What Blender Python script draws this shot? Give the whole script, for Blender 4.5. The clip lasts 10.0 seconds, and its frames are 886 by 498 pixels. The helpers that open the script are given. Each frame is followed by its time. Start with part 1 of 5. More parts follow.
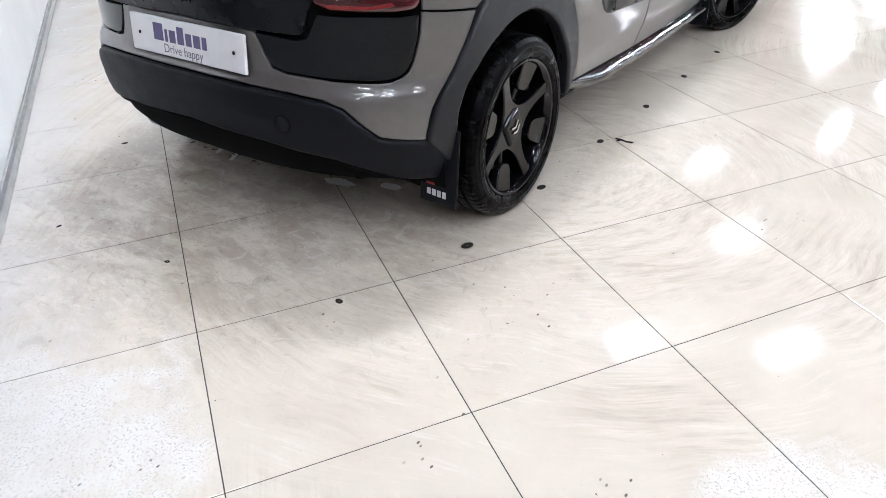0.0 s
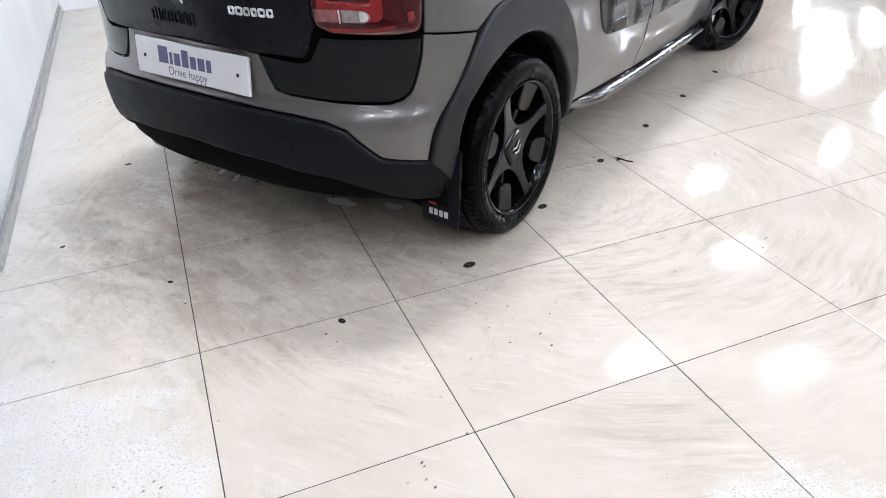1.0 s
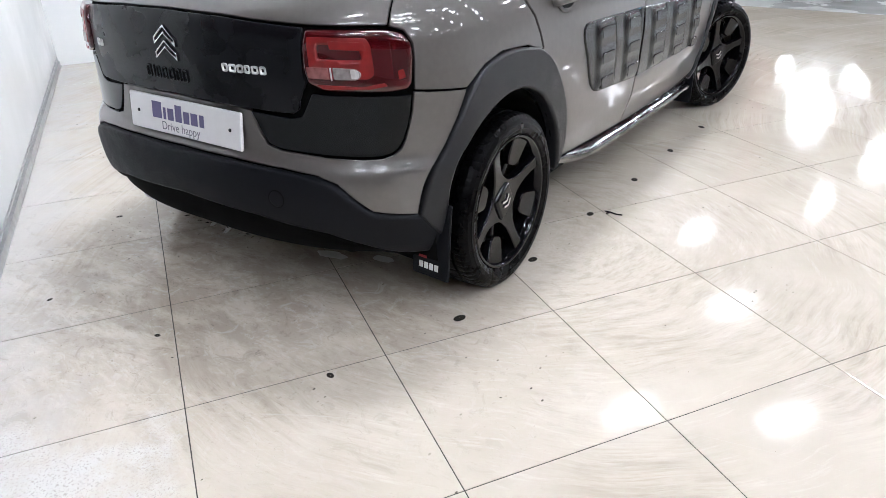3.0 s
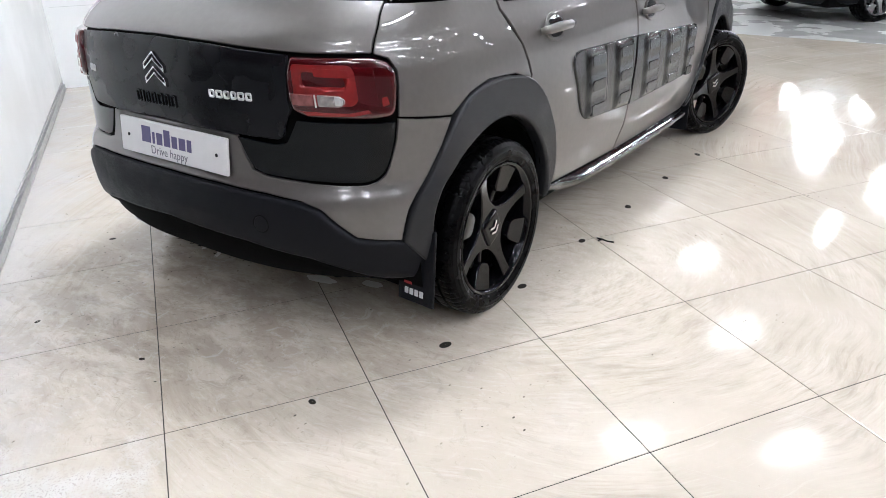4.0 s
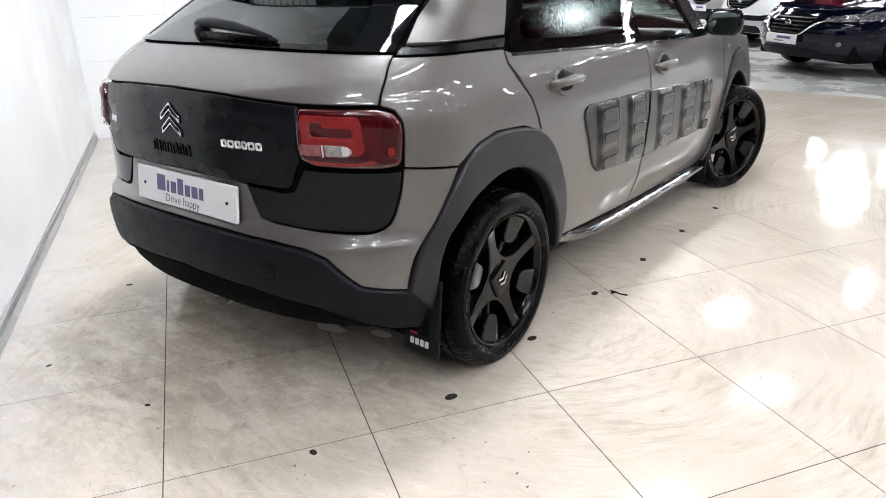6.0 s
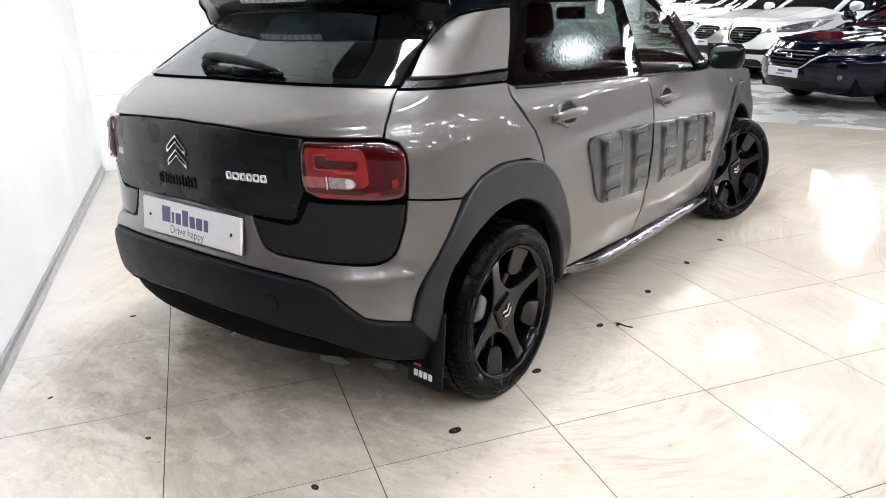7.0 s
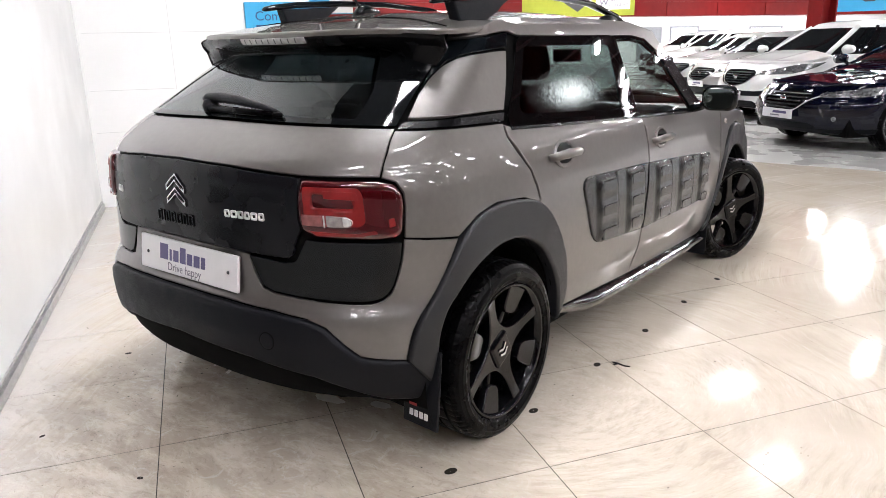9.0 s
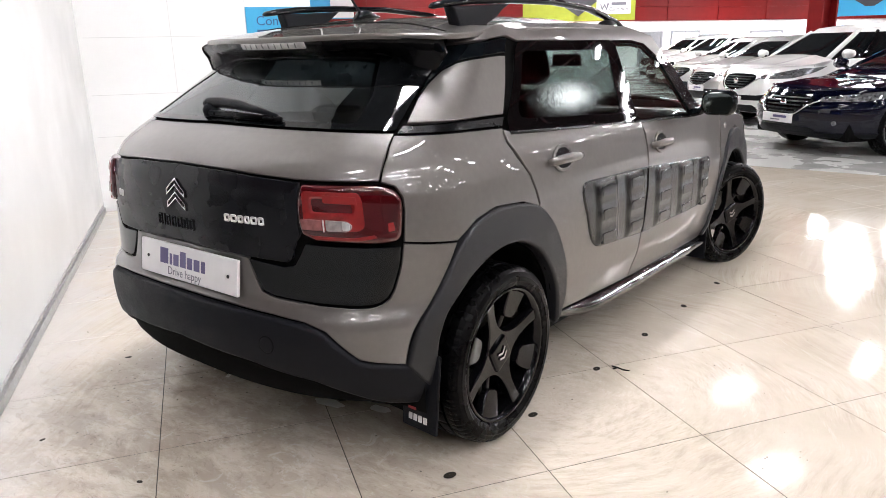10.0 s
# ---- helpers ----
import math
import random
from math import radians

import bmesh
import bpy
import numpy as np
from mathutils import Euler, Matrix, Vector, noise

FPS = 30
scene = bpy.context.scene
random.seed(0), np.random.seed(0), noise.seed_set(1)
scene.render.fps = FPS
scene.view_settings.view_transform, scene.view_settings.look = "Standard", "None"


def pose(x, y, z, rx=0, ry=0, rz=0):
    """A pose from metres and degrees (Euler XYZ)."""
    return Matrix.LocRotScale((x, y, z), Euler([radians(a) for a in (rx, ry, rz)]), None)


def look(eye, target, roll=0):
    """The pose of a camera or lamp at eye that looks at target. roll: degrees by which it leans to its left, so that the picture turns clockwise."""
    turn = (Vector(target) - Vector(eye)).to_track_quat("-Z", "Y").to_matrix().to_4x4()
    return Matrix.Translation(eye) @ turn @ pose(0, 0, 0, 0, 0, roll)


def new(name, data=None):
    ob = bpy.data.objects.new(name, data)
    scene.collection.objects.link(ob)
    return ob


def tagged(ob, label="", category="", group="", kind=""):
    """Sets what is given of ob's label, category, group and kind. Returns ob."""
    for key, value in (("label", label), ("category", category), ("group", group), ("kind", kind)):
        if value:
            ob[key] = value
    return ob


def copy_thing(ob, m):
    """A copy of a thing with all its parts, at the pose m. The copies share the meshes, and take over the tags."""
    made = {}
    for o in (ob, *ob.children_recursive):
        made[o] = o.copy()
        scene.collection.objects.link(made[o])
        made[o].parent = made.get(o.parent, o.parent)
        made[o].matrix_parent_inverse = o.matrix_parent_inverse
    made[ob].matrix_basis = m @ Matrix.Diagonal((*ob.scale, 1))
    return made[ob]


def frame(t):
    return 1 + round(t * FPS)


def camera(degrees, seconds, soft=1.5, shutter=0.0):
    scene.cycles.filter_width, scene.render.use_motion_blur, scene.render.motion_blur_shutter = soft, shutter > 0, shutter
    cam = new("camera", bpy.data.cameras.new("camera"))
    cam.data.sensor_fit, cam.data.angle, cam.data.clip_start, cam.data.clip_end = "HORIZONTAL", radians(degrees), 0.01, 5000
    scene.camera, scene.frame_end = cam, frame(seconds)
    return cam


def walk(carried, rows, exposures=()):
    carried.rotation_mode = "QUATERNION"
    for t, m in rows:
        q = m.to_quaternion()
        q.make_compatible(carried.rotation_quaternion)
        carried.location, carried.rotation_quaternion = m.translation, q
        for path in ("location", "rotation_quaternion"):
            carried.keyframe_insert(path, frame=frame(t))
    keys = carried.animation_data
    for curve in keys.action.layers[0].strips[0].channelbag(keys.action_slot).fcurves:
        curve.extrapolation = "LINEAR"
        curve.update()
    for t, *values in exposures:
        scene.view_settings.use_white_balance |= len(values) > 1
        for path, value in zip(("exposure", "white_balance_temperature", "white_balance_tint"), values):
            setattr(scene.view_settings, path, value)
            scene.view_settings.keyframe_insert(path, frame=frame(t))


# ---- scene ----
from mathutils import geometry

cam = camera(64.4, 10.0, 0.6)
PATH = [
    (0, (1.941, -2.014, 1.331), (0.974, -0.658, 0.224), -2.0),
    (0.5, (1.943, -2.02, 1.335), (0.969, -0.657, 0.242), -2.2),
    (1, (1.94, -2.023, 1.338), (0.957, -0.643, 0.276), -2.2),
    (1.5, (1.935, -2.023, 1.339), (0.943, -0.622, 0.312), -2.1),
    (2, (1.932, -2.021, 1.34), (0.935, -0.604, 0.34), -2.2),
    (2.5, (1.933, -2.023, 1.341), (0.935, -0.584, 0.373), -2.0),
    (4, (1.997, -1.967, 1.35), (0.962, -0.499, 0.471), -1.4),
    (4.5, (2.021, -1.95, 1.346), (0.95, -0.489, 0.498), -1.1),
    (5, (2.033, -1.946, 1.346), (0.941, -0.484, 0.526), -1.6),
    (5.5, (2.047, -1.937, 1.344), (0.936, -0.471, 0.558), -1.6),
    (7, (2.046, -1.925, 1.342), (0.892, -0.431, 0.682), -1.6),
    (7.5, (2.049, -1.926, 1.344), (0.888, -0.423, 0.718), -1.9),
    (8, (2.057, -1.927, 1.348), (0.89, -0.416, 0.75), -1.7),
    (8.5, (2.058, -1.926, 1.348), (0.889, -0.41, 0.772), -1.5),
    (9, (2.057, -1.926, 1.348), (0.888, -0.403, 0.789), -1.3),
    (9.5, (2.065, -1.926, 1.35), (0.891, -0.402, 0.802), -1.3),
    (10, (2.065, -1.927, 1.35), (0.892, -0.403, 0.802), -1.3),
]
EXPOSURES = [(0, 0.11, 5750, 11), (2.5, 0.06, 5800, 11), (5.5, 0.11, 6050, 11), (7.0, 0.32, 6150, 11), (8.5, 0.18, 6300, 14), (10, 0.14, 6400, 15)]
walk(cam, [(t, look(e, g, r)) for t, e, g, r in PATH], EXPOSURES)

# ---- light: an indoor hall under ceiling battens, no daylight ----
world = bpy.data.worlds.new("world")
scene.world = world
world.use_nodes = True
world.node_tree.nodes["Background"].inputs[0].default_value = (0.9, 0.95, 1.0, 1)
world.node_tree.nodes["Background"].inputs[1].default_value = 0.02
LAMP_POWER = 118.0
BRIGHT_POWER = 158.0
PANEL_POWER = 15.0


# ---- materials ----
def rgb(c):
    return (c[0], c[1], c[2], 1.0)


def mat(name, col, rough=0.5, metal=0.0, coat=0.0, coat_rough=0.03, spec=0.5, var=0.0, scale=8.0, bump=0.0,
        bump_scale=200.0, rvar=0.0, emit=None, strength=0.0):
    """A principled material with colour and gloss variation and fine relief."""
    m = bpy.data.materials.new(name)
    m.use_nodes = True
    nt = m.node_tree
    b = nt.nodes["Principled BSDF"]
    b.inputs["Base Color"].default_value = rgb(col)
    b.inputs["Roughness"].default_value = rough
    b.inputs["Metallic"].default_value = metal
    b.inputs["Coat Weight"].default_value = coat
    b.inputs["Coat Roughness"].default_value = coat_rough
    b.inputs["Specular IOR Level"].default_value = spec
    geo = nt.nodes.new("ShaderNodeNewGeometry")
    if var or rvar:
        n = nt.nodes.new("ShaderNodeTexNoise")
        n.inputs["Scale"].default_value = scale
        n.inputs["Detail"].default_value = 6
        nt.links.new(geo.outputs["Position"], n.inputs["Vector"])
        if var:
            r = nt.nodes.new("ShaderNodeMapRange")
            r.inputs[1].default_value, r.inputs[2].default_value = 0.3, 0.7
            r.inputs[3].default_value, r.inputs[4].default_value = 1 - var, 1 + var
            nt.links.new(n.outputs["Fac"], r.inputs[0])
            mx = nt.nodes.new("ShaderNodeVectorMath")
            mx.operation = "SCALE"
            mx.inputs[0].default_value = col
            nt.links.new(r.outputs[0], mx.inputs["Scale"])
            nt.links.new(mx.outputs[0], b.inputs["Base Color"])
        if rvar:
            r2 = nt.nodes.new("ShaderNodeMapRange")
            r2.inputs[1].default_value, r2.inputs[2].default_value = 0.3, 0.7
            r2.inputs[3].default_value, r2.inputs[4].default_value = max(0, rough - rvar), rough + rvar
            nt.links.new(n.outputs["Fac"], r2.inputs[0])
            nt.links.new(r2.outputs[0], b.inputs["Roughness"])
    if bump:
        n2 = nt.nodes.new("ShaderNodeTexNoise")
        n2.inputs["Scale"].default_value = bump_scale
        n2.inputs["Detail"].default_value = 3
        nt.links.new(geo.outputs["Position"], n2.inputs["Vector"])
        bp = nt.nodes.new("ShaderNodeBump")
        bp.inputs["Strength"].default_value = bump
        bp.inputs["Distance"].default_value = 0.002
        nt.links.new(n2.outputs["Fac"], bp.inputs["Height"])
        nt.links.new(bp.outputs[0], b.inputs["Normal"])
    if emit:
        b.inputs["Emission Color"].default_value = rgb(emit)
        b.inputs["Emission Strength"].default_value = strength
    return m


def glass(name, tint, rough=0.0, ior=1.5):
    m = bpy.data.materials.new(name)
    m.use_nodes = True
    b = m.node_tree.nodes["Principled BSDF"]
    b.inputs["Base Color"].default_value = rgb(tint)
    b.inputs["Transmission Weight"].default_value = 1.0
    b.inputs["Roughness"].default_value = rough
    b.inputs["IOR"].default_value = ior
    return m


def spattered_glass():
    """Tinted side glass with a patch of dried spatter low on the pane; its pale core paints in lamp glare."""
    m = glass("spattered_glass", (.24, .29, .29))
    nt = m.node_tree
    L = nt.links.new
    geo = nt.nodes.new("ShaderNodeNewGeometry")
    sub = nt.nodes.new("ShaderNodeVectorMath")
    sub.operation = "SUBTRACT"
    sub.inputs[1].default_value = (0, .66, 1.155)
    L(geo.outputs["Position"], sub.inputs[0])
    sc = nt.nodes.new("ShaderNodeVectorMath")
    sc.operation = "MULTIPLY"
    sc.inputs[1].default_value = (0, 2.9, 11.0)
    L(sub.outputs[0], sc.inputs[0])
    ln = nt.nodes.new("ShaderNodeVectorMath")
    ln.operation = "LENGTH"
    L(sc.outputs[0], ln.inputs[0])
    blot = nt.nodes.new("ShaderNodeMapRange")
    blot.inputs[1].default_value, blot.inputs[2].default_value, blot.inputs[3].default_value, blot.inputs[4].default_value = .15, 1.1, 1.0, 0.0
    L(ln.outputs["Value"], blot.inputs[0])
    n = nt.nodes.new("ShaderNodeTexNoise")
    n.inputs["Scale"].default_value, n.inputs["Detail"].default_value, n.inputs["Roughness"].default_value, n.inputs["Distortion"].default_value = 26, 10, .8, 5.0
    L(geo.outputs["Position"], n.inputs["Vector"])
    thick = nt.nodes.new("ShaderNodeMath")
    thick.operation = "MULTIPLY_ADD"
    thick.inputs[1].default_value = .22
    L(blot.outputs[0], thick.inputs[0])
    L(n.outputs["Fac"], thick.inputs[2])
    r = nt.nodes.new("ShaderNodeMapRange")
    r.inputs[1].default_value, r.inputs[2].default_value, r.inputs[4].default_value = .58, .72, .95
    L(thick.outputs[0], r.inputs[0])
    mu = nt.nodes.new("ShaderNodeMath")
    mu.operation = "MULTIPLY"
    L(r.outputs[0], mu.inputs[0])
    L(blot.outputs[0], mu.inputs[1])
    di = nt.nodes.new("ShaderNodeBsdfDiffuse")
    di.inputs["Color"].default_value = (.80, .90, .90, 1)
    mix = nt.nodes.new("ShaderNodeMixShader")
    L(mu.outputs[0], mix.inputs[0])
    L(nt.nodes["Principled BSDF"].outputs[0], mix.inputs[1])
    L(di.outputs[0], mix.inputs[2])
    L(mix.outputs[0], nt.nodes["Material Output"].inputs["Surface"])
    return m


PAINT = mat("taupe_metallic_paint", (0.094, 0.0855, 0.0795), 0.38, 0.20, 1.0, 0.012, var=0.06, scale=40)
BLACK_GLOSS = mat("gloss_black", (0.0025, 0.0035, 0.0045), 0.06, spec=0.28, rvar=0.03, scale=6)
BLACK_PANE = mat("black_glass_border", (0.003, 0.0028, 0.003), 0.02, spec=0.25)
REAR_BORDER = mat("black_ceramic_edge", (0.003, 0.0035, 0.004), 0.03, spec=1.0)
BLACK_TRIM = mat("black_trim", (0.003, 0.003, 0.0035), 0.25, spec=0.14, rvar=0.05, scale=9)
BLACK_SATIN = mat("satin_black_panel", (0.005, 0.0055, 0.007), 0.28, 0.0, 0.0, 0.15, spec=0.22, var=0.15, scale=9, rvar=0.08)
PLASTIC = mat("grained_black_plastic", (0.005, 0.0055, 0.0075), 0.48, spec=0.13, var=0.18, scale=14, bump=0.35, bump_scale=700, rvar=0.08)
PLASTIC_GREY = mat("dark_grey_plastic", (0.012, 0.0125, 0.0145), 0.40, spec=0.29, var=0.14, scale=14, bump=0.3, bump_scale=700, rvar=0.08)
PAD = mat("soft_grey_pad", (0.005, 0.005, 0.0056), 0.24, spec=0.42, var=0.06, scale=10)
DARK = mat("underbody_black", (0.003, 0.003, 0.003), 0.8, spec=0.05, var=0.2, scale=10)
RUBBER = mat("tyre_rubber", (0.0010, 0.0010, 0.0012), 0.30, spec=0.06, var=0.25, scale=25, bump=0.2, bump_scale=350, rvar=0.1)
WHEEL_BLACK = mat("gloss_black_alloy", (0.0025, 0.0025, 0.003), 0.045, 0.0, 0.0, 0.04, spec=0.22, rvar=0.05, scale=20)
SILL = mat("polished_sill", (0.12, 0.12, 0.125), 0.15, 1.0, 0.3, 0.03, var=0.85, scale=13, rvar=0.08)
ALLOY = mat("silver_alloy", (0.45, 0.45, 0.46), 0.25, 0.9, var=0.05, scale=20)
CHROME = mat("chrome", (0.75, 0.75, 0.77), 0.12, 1.0)
DISC = mat("worn_brake_disc", (0.06, 0.055, 0.05), 0.4, 0.9, var=0.3, scale=30)
STEEL = mat("brake_steel", (0.3, 0.3, 0.31), 0.3, 1.0, var=0.2, scale=30)
PLATE = mat("white_plate", (0.72, 0.71, 0.72), 0.3, var=0.03, scale=20)
PURPLE = mat("purple_print", (0.10, 0.085, 0.19), 0.5, var=0.05)
GREY_PRINT = mat("grey_print", (0.16, 0.16, 0.19), 0.5, var=0.05)
RED_LENS = mat("red_lamp_lens", (0.046, 0.002, 0.0035), 0.15, 0.0, 1.0, 0.02, var=0.25, scale=30)
RED_BRIGHT = mat("bright_red_lens", (0.165, 0.008, 0.008), 0.3, 0.0, 0.4, 0.02, var=0.2, scale=40)
RED_DARK = mat("dark_red_lens", (0.035, 0.002, 0.003), 0.12, 0.0, 1.0, 0.02)
PINK_LENS = mat("pinkish_lens", (0.20, 0.075, 0.072), 0.2, 0.0, 0.8, 0.03, var=0.3, scale=50)
CLEAR_LENS = mat("clear_lamp_lens", (0.32, 0.29, 0.28), 0.15, 0.3, 1.0, 0.02, var=0.3, scale=60)
WHITE_LENS = mat("frosted_white_lens", (0.45, 0.44, 0.43), 0.25, 0.0, 0.8, 0.04, var=0.2, scale=60)
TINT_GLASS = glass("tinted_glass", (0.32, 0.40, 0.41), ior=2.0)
PRIVACY_GLASS = glass("privacy_glass", (0.05, 0.055, 0.06))
TINT_SCREEN = glass("green_tinted_screen", (0.55, 0.63, 0.60))
CLEAR_GLASS = glass("clear_glass", (0.78, 0.84, 0.83))
SPATTER_GLASS = spattered_glass()
SEAT = mat("dark_seat_fabric", (0.035, 0.032, 0.034), 0.85, var=0.25, scale=60, bump=0.3, bump_scale=500)
TRIM = mat("interior_trim", (0.03, 0.03, 0.032), 0.6, var=0.15, scale=30)
MIRROR = mat("mirror_glass", (0.26, 0.33, 0.32), 0.02, 1.0)
RED_MARK = mat("red_mark", (0.3, 0.02, 0.02), 0.5)
WHITE_MARK = mat("white_mark", (0.6, 0.6, 0.6), 0.5)


def part(name, mesh, material, parent=None, label=""):
    """One mesh object under a thing or a part. mesh: a bmesh or (verts, faces)."""
    me = bpy.data.meshes.new(name)
    if isinstance(mesh, tuple):
        me.from_pydata([tuple(map(float, v)) for v in mesh[0]], [], [tuple(map(int, f)) for f in mesh[1]])
        me.polygons.foreach_set("use_smooth", [True] * len(me.polygons))
        if len(mesh) > 2:
            me.normals_split_custom_set_from_vertices([tuple(map(float, v)) for v in mesh[2]])
    else:
        bmesh.ops.recalc_face_normals(mesh, faces=mesh.faces[:])
        mesh.to_mesh(me)
        mesh.free()
    me.materials.append(material)
    ob = new(name, me)
    if parent is not None:
        ob.parent = parent
    if label:
        ob["label"] = label
    return ob


def thing(name, label, category, m=None, group=""):
    e = new(name)
    e.empty_display_size = 0.2
    if m is not None:
        e.matrix_basis = m
    return tagged(e, label, category, group)


def box(bm, x0, x1, y0, y1, z0, z1, bevel=0.0, segs=2):
    r = bmesh.ops.create_cube(bm, size=1.0, matrix=Matrix.Translation(((x0 + x1) / 2, (y0 + y1) / 2, (z0 + z1) / 2))
                              @ Matrix.Diagonal((x1 - x0, y1 - y0, z1 - z0, 1)))
    if bevel:
        es = list({e for v in r["verts"] for e in v.link_edges})
        bmesh.ops.bevel(bm, geom=es, offset=bevel, segments=segs, affect="EDGES", profile=0.5)
    return r["verts"]


def boxmesh(x0, x1, y0, y1, z0, z1, bevel=0.0, segs=2):
    bm = bmesh.new()
    box(bm, x0, x1, y0, y1, z0, z1, bevel, segs)
    return bm


def lathe(profile, n=64, axis="X", close=True, phase=0.0, groove=None):
    """Turn a profile of (along the axis, radius) round the axis. groove(i, k): change of radius."""
    vs, fs = [], []
    k = len(profile)
    for i in range(n):
        a = 2 * math.pi * i / n + phase
        for j, (h, r) in enumerate(profile):
            rr = r + (groove(i, j) if groove else 0.0)
            if axis == "X":
                vs.append((h, rr * math.cos(a), rr * math.sin(a)))
            else:
                vs.append((rr * math.cos(a), rr * math.sin(a), h))
    for i in range(n):
        i2 = (i + 1) % n
        for j in range(k - 1 if not close else k):
            j2 = (j + 1) % k
            fs.append((i * k + j, i * k + j2, i2 * k + j2, i2 * k + j))
    return vs, fs


def tube(points, radius, sides=8, flat=1.0):
    """A bent bar with round ends cut flat. radius: one number or one for each point."""
    pts = [Vector(p) for p in points]
    rad = radius if isinstance(radius, (list, tuple)) else [radius] * len(pts)
    vs, fs = [], []
    for i, p in enumerate(pts):
        d = (pts[min(i + 1, len(pts) - 1)] - pts[max(i - 1, 0)]).normalized()
        up = Vector((0, 0, 1)) if abs(d.z) < 0.9 else Vector((1, 0, 0))
        side = d.cross(up).normalized()
        up = side.cross(d).normalized()
        for k in range(sides):
            a = 2 * math.pi * k / sides
            vs.append(p + side * math.cos(a) * rad[i] + up * math.sin(a) * rad[i] * flat)
    for i in range(len(pts) - 1):
        for k in range(sides):
            k2 = (k + 1) % sides
            fs.append((i * sides + k, i * sides + k2, (i + 1) * sides + k2, (i + 1) * sides + k))
    fs.append(tuple(range(sides))[::-1])
    fs.append(tuple((len(pts) - 1) * sides + k for k in range(sides)))
    return vs, fs


def prism(points, y0, y1):
    """A flat sheet in the x-z plane with the given outline."""
    bm = bmesh.new()
    a = [bm.verts.new((x, y0, z)) for x, z in points]
    b = [bm.verts.new((x, y1, z)) for x, z in points]
    bm.faces.new(a); bm.faces.new(b[::-1])
    for i in range(len(points)):
        j = (i + 1) % len(points)
        bm.faces.new((a[j], a[i], b[i], b[j]))
    return bm


def text_part(words, size, material, parent, m, depth=0.002, align="CENTER", name="lettering"):
    cu = bpy.data.curves.new(name, "FONT")
    cu.body, cu.size, cu.extrude, cu.align_x, cu.align_y = words, size, depth, align, "CENTER"
    tmp = new("tmp_text", cu)
    me = bpy.data.meshes.new_from_object(tmp.evaluated_get(bpy.context.evaluated_depsgraph_get()))
    bpy.data.objects.remove(tmp)
    me.name = name
    me.materials.clear()
    me.materials.append(material)
    ob = new(name, me)
    ob.parent = parent
    ob.matrix_basis = m
    return ob


# ---- panels laid on a curved surface ----
def rounded(poly, r, n=5):
    """The polygon with its corners rounded; r: one radius or one for each corner."""
    out = []
    k = len(poly)
    rs = r if isinstance(r, (list, tuple)) else [r] * k
    for i in range(k):
        p0, p, p2 = (np.array(poly[j % k], float) for j in (i - 1, i, i + 1))
        a, b = p0 - p, p2 - p
        la, lb = np.linalg.norm(a), np.linalg.norm(b)
        d = min(rs[i], 0.48 * la, 0.48 * lb)
        if d < 1e-4:
            out.append(tuple(p))
            continue
        q0, q2 = p + a / la * d, p + b / lb * d
        for t in np.linspace(0, 1, n):
            out.append(tuple((1 - t) ** 2 * q0 + 2 * t * (1 - t) * p + t * t * q2))
    return out


def mirrored(half):
    """Close a right half outline, listed from the centre line at the top round to the centre line at the bottom."""
    return list(half) + [(-a, b) for a, b in reversed(half) if a > 1e-6]


def area2(p):
    p = np.asarray(p)
    x, y = p[:, 0], p[:, 1]
    return float(np.sum(x * np.roll(y, -1) - np.roll(x, -1) * y))


def inset(poly, g):
    p = np.asarray(poly, float)
    if area2(p) < 0:
        p = p[::-1]
    keep = np.linalg.norm(p - np.roll(p, 1, 0), axis=1) > 1e-6
    p = p[keep]
    d = np.roll(p, -1, 0) - p
    d /= np.linalg.norm(d, axis=1)[:, None]
    nrm = np.stack([-d[:, 1], d[:, 0]], 1)
    m = nrm + np.roll(nrm, 1, 0)
    m /= np.maximum(np.sum(m * nrm, axis=1), 0.35)[:, None]
    return p + m * g


def dense(p, step):
    out = []
    for a, b in zip(p, np.roll(p, -1, 0)):
        n = max(1, int(np.linalg.norm(b - a) / step))
        out += [a + (b - a) * t / n for t in range(n)]
    return np.array(out)


def inside(pts, poly):
    x, y = pts[:, 0], pts[:, 1]
    res = np.zeros(len(pts), bool)
    for (x0, y0), (x1, y1) in zip(poly, np.roll(poly, -1, 0)):
        c = (y0 > y) != (y1 > y)
        with np.errstate(divide="ignore", invalid="ignore"):
            res ^= c & (x < (x1 - x0) * (y - y0) / (y1 - y0) + x0)
    return res


def distance(pts, poly):
    best = np.full(len(pts), 9.0)
    for a, b in zip(poly, np.roll(poly, -1, 0)):
        d = b - a
        t = np.clip(((pts - a) @ d) / max(d @ d, 1e-12), 0, 1)
        best = np.minimum(best, np.linalg.norm(pts - a - t[:, None] * d, axis=1))
    return best


def normals(f, a, b, e=2e-3):
    n = np.cross(f(a + e, b) - f(a - e, b), f(a, b + e) - f(a, b - e))
    return n / np.maximum(np.linalg.norm(n, axis=1), 1e-9)[:, None]


